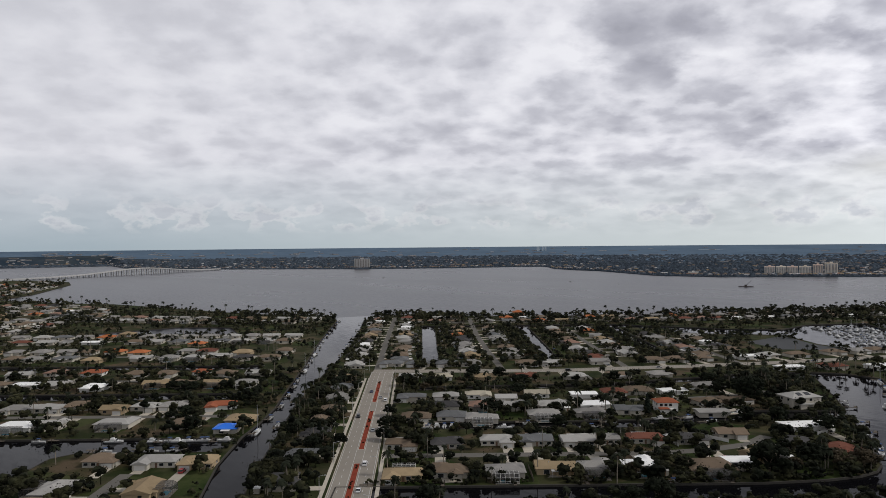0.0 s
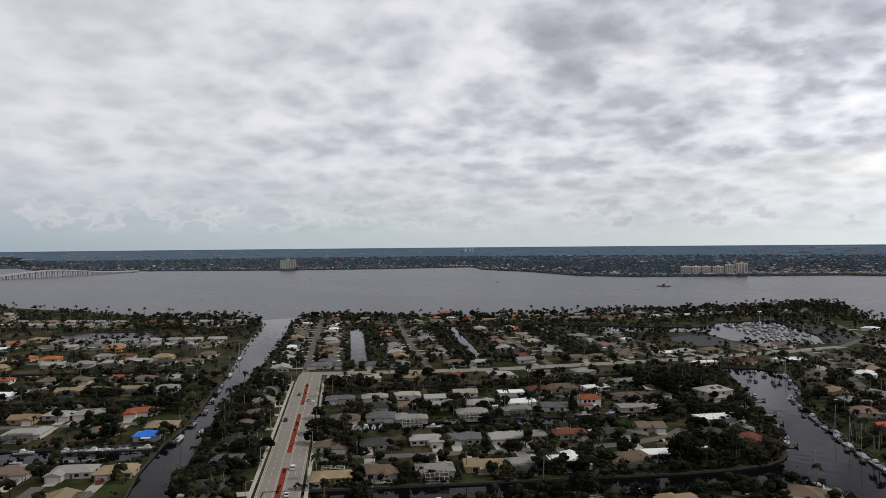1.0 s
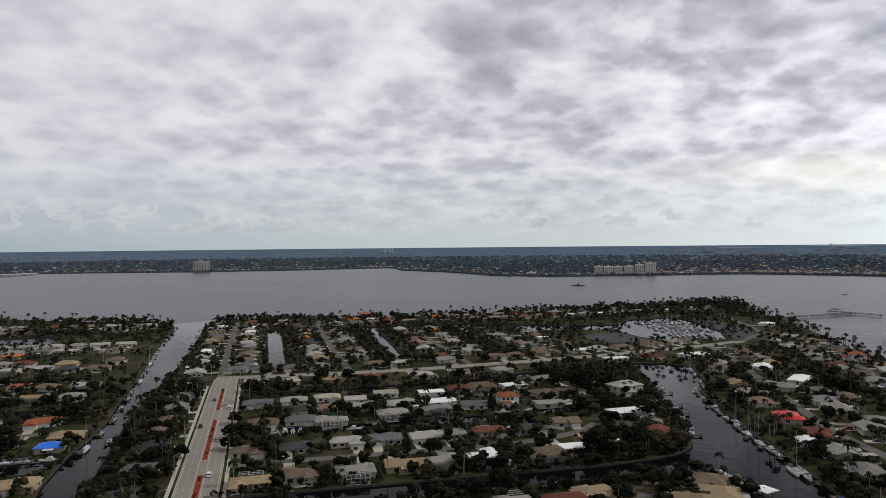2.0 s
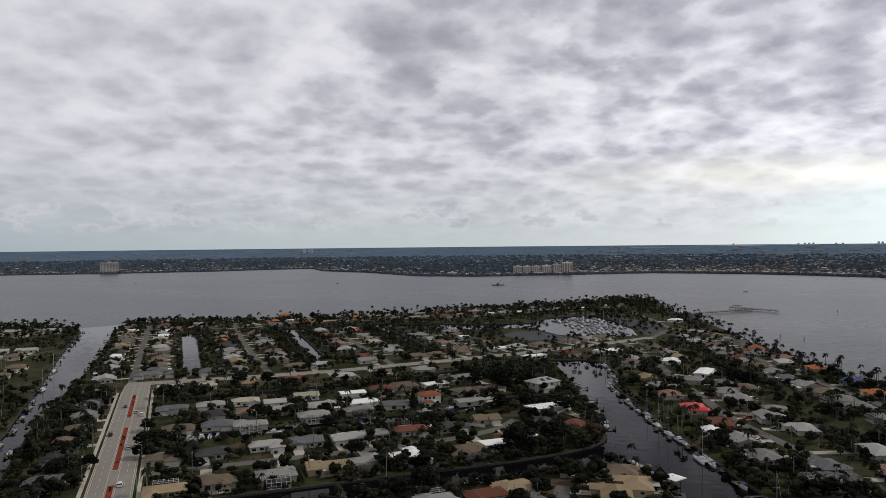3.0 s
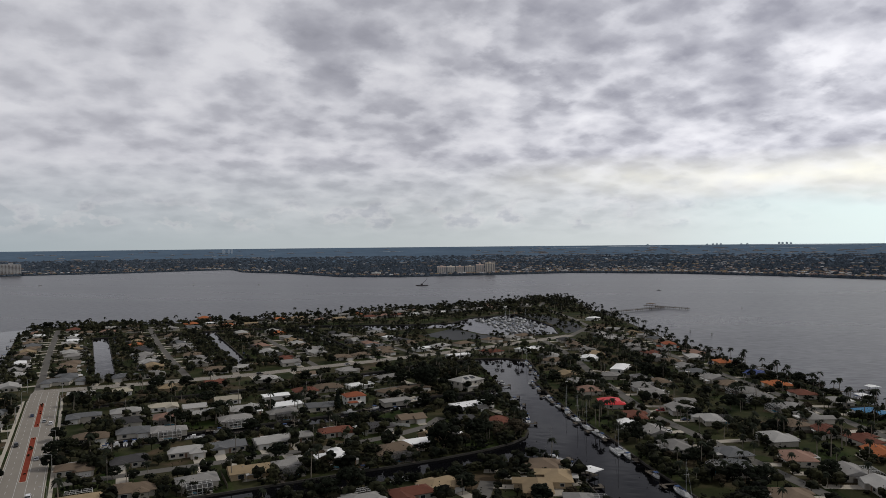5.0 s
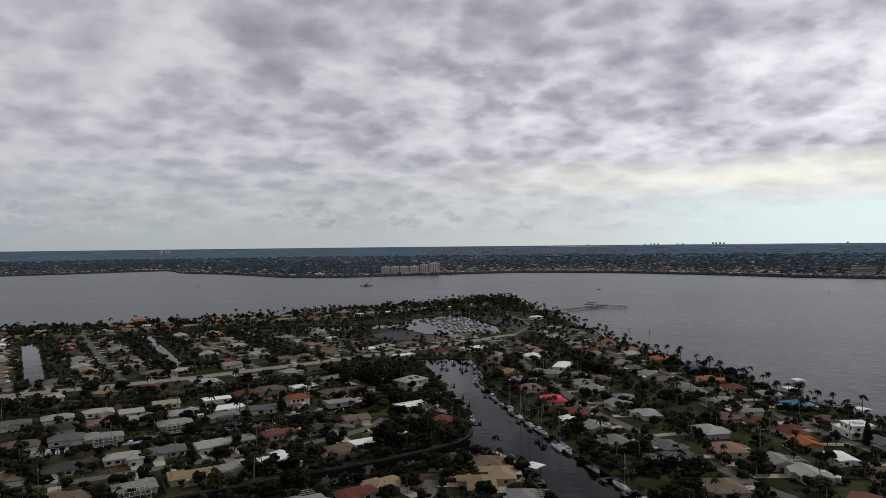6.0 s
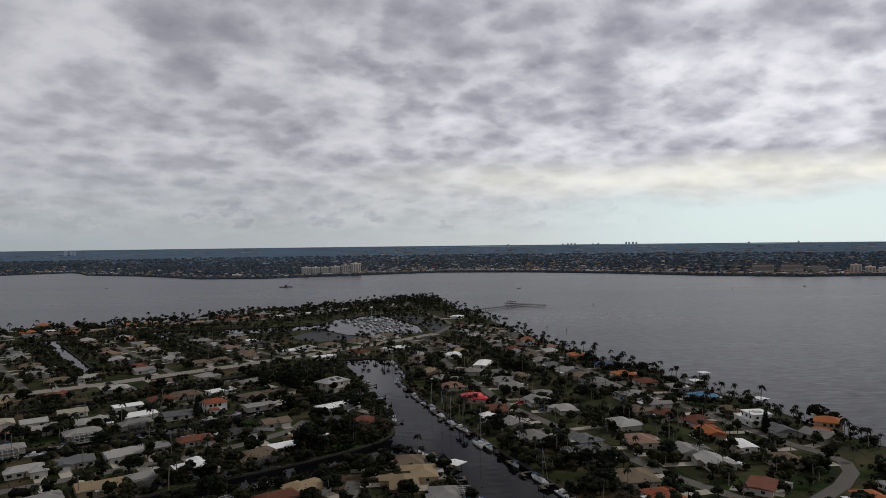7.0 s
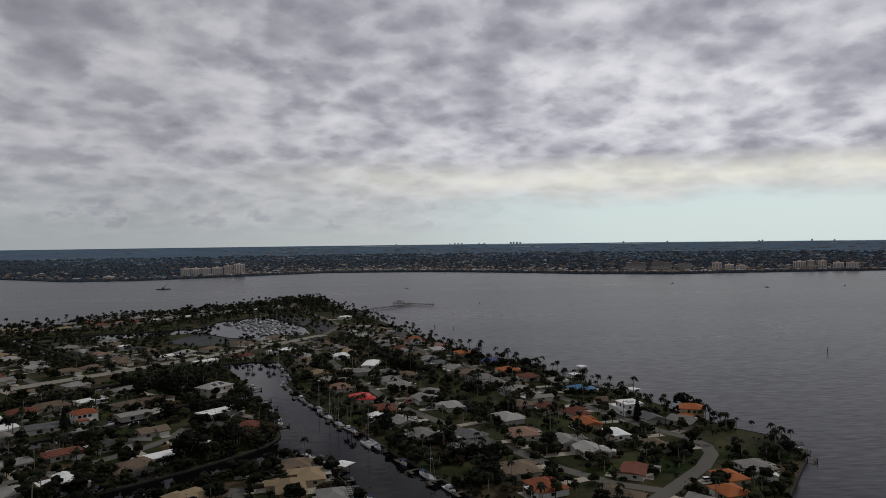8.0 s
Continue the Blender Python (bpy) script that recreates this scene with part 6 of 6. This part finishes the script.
def block(az, r, w, h, wall, floors, bays, name="apartment_building", label="", depth=22, base=None):
    """A far block seen across the river: walls, floor slabs, window strips coloured as shaded recesses, roof."""
    b = new(name)
    if r < 2400:
        r, h = r + 70, h - 1
    d = depth / 2
    part("wall", Shape().box(-w / 2, w / 2, -d, d, -6, h), wall, b)
    part("roof", Shape().box(-w / 2 - 0.6, w / 2 + 0.6, -d - 0.6, d + 0.6, h, h + 1.2), wall, b)
    part("lift_house", Shape().box(-w * 0.12, w * 0.12, -4, 4, h + 1.2, h + 4.5), wall, b)
    for i in range(bays if r < 4000 else 0):
        x = -w / 2 + w * (i + 0.5) / bays
        s = w / bays * 0.24
        part("window", Shape().box(x - s, x + s, -d - 0.35, -d + 0.2, 2.5, h - 1.2), FARGLASS, b, "window bay standing proud, coloured like a shaded recess")
    for k in range(1, floors if r < 4000 else 0):
        z = h * k / floors
        part("floor_slab", Shape().box(-w / 2 - 0.2, w / 2 + 0.2, -d - 1.4, -d + 0.1, z - 0.55, z + 0.55), TRIM, b)
    e = shore(az)
    b.matrix_basis = pose(r * math.sin(radians(az)), r * math.cos(radians(az)), far_height(r, e, az) if base is None else far_height(4870, e, az) - 5 if base == 68 else base, 0, 0, -az)
    return tagged(b, label or "long multi-storey apartment building on the far shore", "apartment building", "far shore buildings")


block(-6.65, 2990, 65, 38, GREYWALL, 9, 6, "apartment_tower", label="tall pale slab apartment tower near the far shore")
block(25.15, 2250, 29, 23, PEACH, 10, 4, label="peach and buff apartment block on the far shore")
block(25.92, 2250, 27, 23, BUFF, 10, 4, label="peach and buff apartment block on the far shore")
block(26.67, 2250, 27, 23, PEACH, 10, 4, label="peach and buff apartment block on the far shore")
block(27.50, 2250, 31, 24, BUFF, 10, 4, label="peach and buff apartment block on the far shore")
block(28.32, 2250, 26, 29, PEACH, 10, 4, label="peach and buff apartment block on the far shore")
block(29.16, 2250, 33, 34, BUFF, 10, 4, label="peach and buff apartment block on the far shore")
block(61.16, 2200, 59, 25, BRICKISH, 7, 5, label="brown apartment block with pale balconies on the far shore")
block(63.12, 2200, 58, 25, BRICKISH, 7, 5, label="brown apartment block with pale balconies on the far shore")
block(64.88, 2200, 38, 22, BRICKISH, 7, 5, label="brown apartment block with pale balconies on the far shore")
block(67.19, 2200, 27, 24, PEACH, 7, 3, label="brown apartment block with pale balconies on the far shore")
block(68.07, 2200, 24, 19, PEACH, 7, 3, label="brown apartment block with pale balconies on the far shore")
block(68.88, 2200, 25, 17, PEACH, 7, 3, label="brown apartment block with pale balconies on the far shore")
block(72.83, 2350, 35, 24, PEACH, 7, 5, label="brown apartment block with pale balconies on the far shore")
block(73.59, 2350, 18, 27, PEACH, 7, 3, label="brown apartment block with pale balconies on the far shore")
block(74.33, 2350, 22, 26, PEACH, 7, 3, label="brown apartment block with pale balconies on the far shore")
block(75.34, 2350, 28, 21, PEACH, 7, 3, label="brown apartment block with pale balconies on the far shore")
block(76.22, 2350, 34, 22, PEACH, 7, 5, label="brown apartment block with pale balconies on the far shore")
block(7.79, 4500, 18, 40, HAZYWALL, 8, 2, "tower_block", label="distant grey tower block", depth=20, base=35)
block(8.16, 4500, 11, 40, HAZYWALL, 8, 2, "tower_block", label="distant grey tower block", depth=20, base=35)
block(8.38, 4500, 11, 40, HAZYWALL, 8, 2, "tower_block", label="distant grey tower block", depth=20, base=35)
block(41.72, 4880, 13, 12, HAZYWALL, 6, 2, "tower_block", label="distant hazy grey tower on the horizon", depth=16, base=68)
block(46.13, 4880, 13, 12, HAZYWALL, 6, 2, "tower_block", label="distant hazy grey tower on the horizon", depth=16, base=68)
block(46.55, 4880, 13, 14, HAZYWALL, 6, 2, "tower_block", label="distant hazy grey tower on the horizon", depth=16, base=68)
block(46.83, 4880, 13, 14, HAZYWALL, 6, 2, "tower_block", label="distant hazy grey tower on the horizon", depth=16, base=68)
block(47.11, 4880, 13, 14, HAZYWALL, 6, 2, "tower_block", label="distant hazy grey tower on the horizon", depth=16, base=68)
block(48.55, 4880, 13, 12, HAZYWALL, 6, 2, "tower_block", label="distant hazy grey tower on the horizon", depth=16, base=68)
block(48.97, 4880, 13, 13, HAZYWALL, 6, 2, "tower_block", label="distant hazy grey tower on the horizon", depth=16, base=68)
block(51.14, 4880, 13, 19, HAZYWALL, 6, 2, "tower_block", label="distant hazy grey tower on the horizon", depth=16, base=68)
block(51.37, 4880, 13, 18, HAZYWALL, 6, 2, "tower_block", label="distant hazy grey tower on the horizon", depth=16, base=68)
block(51.65, 4880, 13, 19, HAZYWALL, 6, 2, "tower_block", label="distant hazy grey tower on the horizon", depth=16, base=68)
block(51.92, 4880, 13, 17, HAZYWALL, 6, 2, "tower_block", label="distant hazy grey tower on the horizon", depth=16, base=68)
block(60.14, 4880, 12, 13, HAZYWALL, 6, 2, "tower_block", label="distant hazy grey tower on the horizon", depth=16, base=68)
block(63.48, 4880, 11, 14, HAZYWALL, 6, 2, "tower_block", label="distant hazy grey tower on the horizon", depth=16, base=68)
block(70.06, 4880, 11, 12, HAZYWALL, 6, 2, "tower_block", label="distant hazy grey tower on the horizon", depth=16, base=68)
block(70.29, 4880, 11, 14, HAZYWALL, 6, 2, "tower_block", label="distant hazy grey tower on the horizon", depth=16, base=68)
block(73.58, 4880, 10, 17, HAZYWALL, 6, 2, "tower_block", label="distant hazy grey tower on the horizon", depth=16, base=68)
block(75.01, 4880, 10, 13, HAZYWALL, 6, 2, "tower_block", label="distant hazy grey tower on the horizon", depth=16, base=68)
block(19.77, 2150, 29, 9, STUCCO_WHITE, 3, 4, "waterside_building", label="white waterside building with large windows")
# white roofs and town walls toned down in colour to stand in for haze
TOWNPAINT = surface("weathered_white_roofs", (0.48, 0.48, 0.48), 0.9, 0.2, 0.1, 0.02)
TOWNWALL = surface("grey_town_walls", (0.26, 0.255, 0.26), 0.9, 0.2, 0.1, 0.02)
# far towns: pale roofs among the woods
roofs = {k: (m, Shape()) for k, m in (("w", TOWNPAINT), ("p", GREYWALL), ("t", ROOFS["tan"]), ("k", ROOFS["pink"]), ("s", TOWNWALL), ("b", ROOFS["brown"]))}
for _ in range(3000):
    az = rnd.uniform(-36, 84) if rnd.random() < 0.55 else rnd.uniform(28, 84)
    e = shore(az)
    f = 0.02 + 0.98 * rnd.uniform(0, 1) ** (3.2 if rnd.random() < 0.985 else 1.0)
    r = e + 15 + (4700 - e) * f
    x, y = r * math.sin(radians(az)), r * math.cos(radians(az))
    z = far_height(r, e, az)
    big_one = f > 0.42 or (rnd.random() < 0.05 and f > 0.15)
    w, d, h = (rnd.uniform(12, 55), 22, rnd.uniform(0.6, 2.4)) if big_one else (rnd.uniform(8, 15), 9, rnd.uniform(2.5, 4.2))
    key = rnd.choice(list("wptttkkbbbbbsss")) if not big_one else rnd.choice(list("wpssbbb"))
    for target, lift in (("s", 0), (key, 1)):
        s = Shape()
        if lift:
            s.roof(-w / 2 - 0.6, w / 2 + 0.6, -d / 2 - 0.6, d / 2 + 0.6, h, 0.05 if big_one else 0.35, True)
        else:
            s.box(-w / 2, w / 2, -d / 2, d / 2, -4, h)
        a = radians(rnd.uniform(-30, 30) - az)
        c, sn = (math.cos(a), math.sin(a)) if not lift else keep_turn
        keep_turn = (c, sn)
        top = 5.0 + 2 * f
        roofs[target][1].add([(x + c * vx - sn * vy, y + sn * vx + c * vy, z + top * 0.16 + vz) for vx, vy, vz in s.v], s.f)
many("far_town", roofs.values(), "pale roofs of the town on the far shore", "houses")

# ---- road bridge ----
bridge = tagged(new("road_bridge"), "long low concrete road bridge on many piers", "bridge")
A, B = Vector((-1450, 1790)), Vector((-938, 2915))
deck_line = []
for i in range(57):
    s = i / 56
    p = A.lerp(B, s)
    z = 5 + 17 * math.exp(-((s - 0.67) / 0.15) ** 2)
    deck_line.append((p.x, p.y, z))
deck = Shape()
n = (B - A).normalized()
for x, y, z in deck_line:
    for side, dz in ((-9, 0.9), (9, 0.9), (9, -2.4), (-9, -2.4)):
        deck.v.append((x - n.y * side, y + n.x * side, z + dz))
deck.f = [(4 * i + k, 4 * i + (k + 1) % 4, 4 * i + 4 + (k + 1) % 4, 4 * i + 4 + k) for i in range(56) for k in range(4)]
part("deck", deck, GREYWALL, bridge)
for x, y, z in deck_line:
    for side in (-6, 6):
        px, py = x - n.y * side, y + n.x * side
        part("pier", Shape().box(px - 1.4, px + 1.4, py - 1.4, py + 1.4, -4, z - 1.6), GREYWALL, bridge)

# ---- on the river ----
for line in ([(-182, 2104), (25, 2046), (187, 1992)], [(969, 1374), (1136, 1084), (1300, 860), (1428, 710)], [(1110, 898), (1242, 793)]):
    tagged(part("boat_wake", ribbon(line, 5.0, WATER_Z + 0.06), FOAM), "faint pale wake trailing behind a boat", "boat wake", kind="structure")
for x, y, turn in ((-181, 2104, 80), (181, 1898, 10), (329, 1798, 60), (1471, 718, 80), (1587, 401, 90), (1453, 507, 30), (1012, 1101, 40)):
    moor(BOATS[1], x, y, turn)
barge = tagged(new("crane_barge"), "dark work barge with a raised crane boom", "barge")
part("hull", Shape().box(-15, 15, -5, 5, -0.5, 1.6), BRONZE, barge)
part("cab", Shape().box(-3, 2, -2.5, 2.5, 1.6, 5), BRONZE, barge)
part("boom", Shape().tube((1, 0, 4), (13, 0, 17), 0.5, 0.25, 5), BRONZE, barge)
barge.matrix_basis = pose(667, 1533, WATER_Z, 0, 0, -20)
for x, y in ((659, 175), (1280, 766), (832, 732), (571, 541), (570, 571), (420, 1665)):
    mark = tagged(new("channel_marker"), "wooden channel marker post in the river", "channel marker", "channel markers")
    part("post", Shape().tube((0, 0, -3), (0, 0, 4.5), 0.3, 0.3, 6), DARKWOOD, mark)
    part("board", Shape().box(-0.7, 0.7, -0.4, -0.3, 3.0, 4.4), TRIM, mark)
    mark.matrix_basis = pose(x, y, 0 if x > 600 and y < 700 else -2.2, 0, 0, -40)
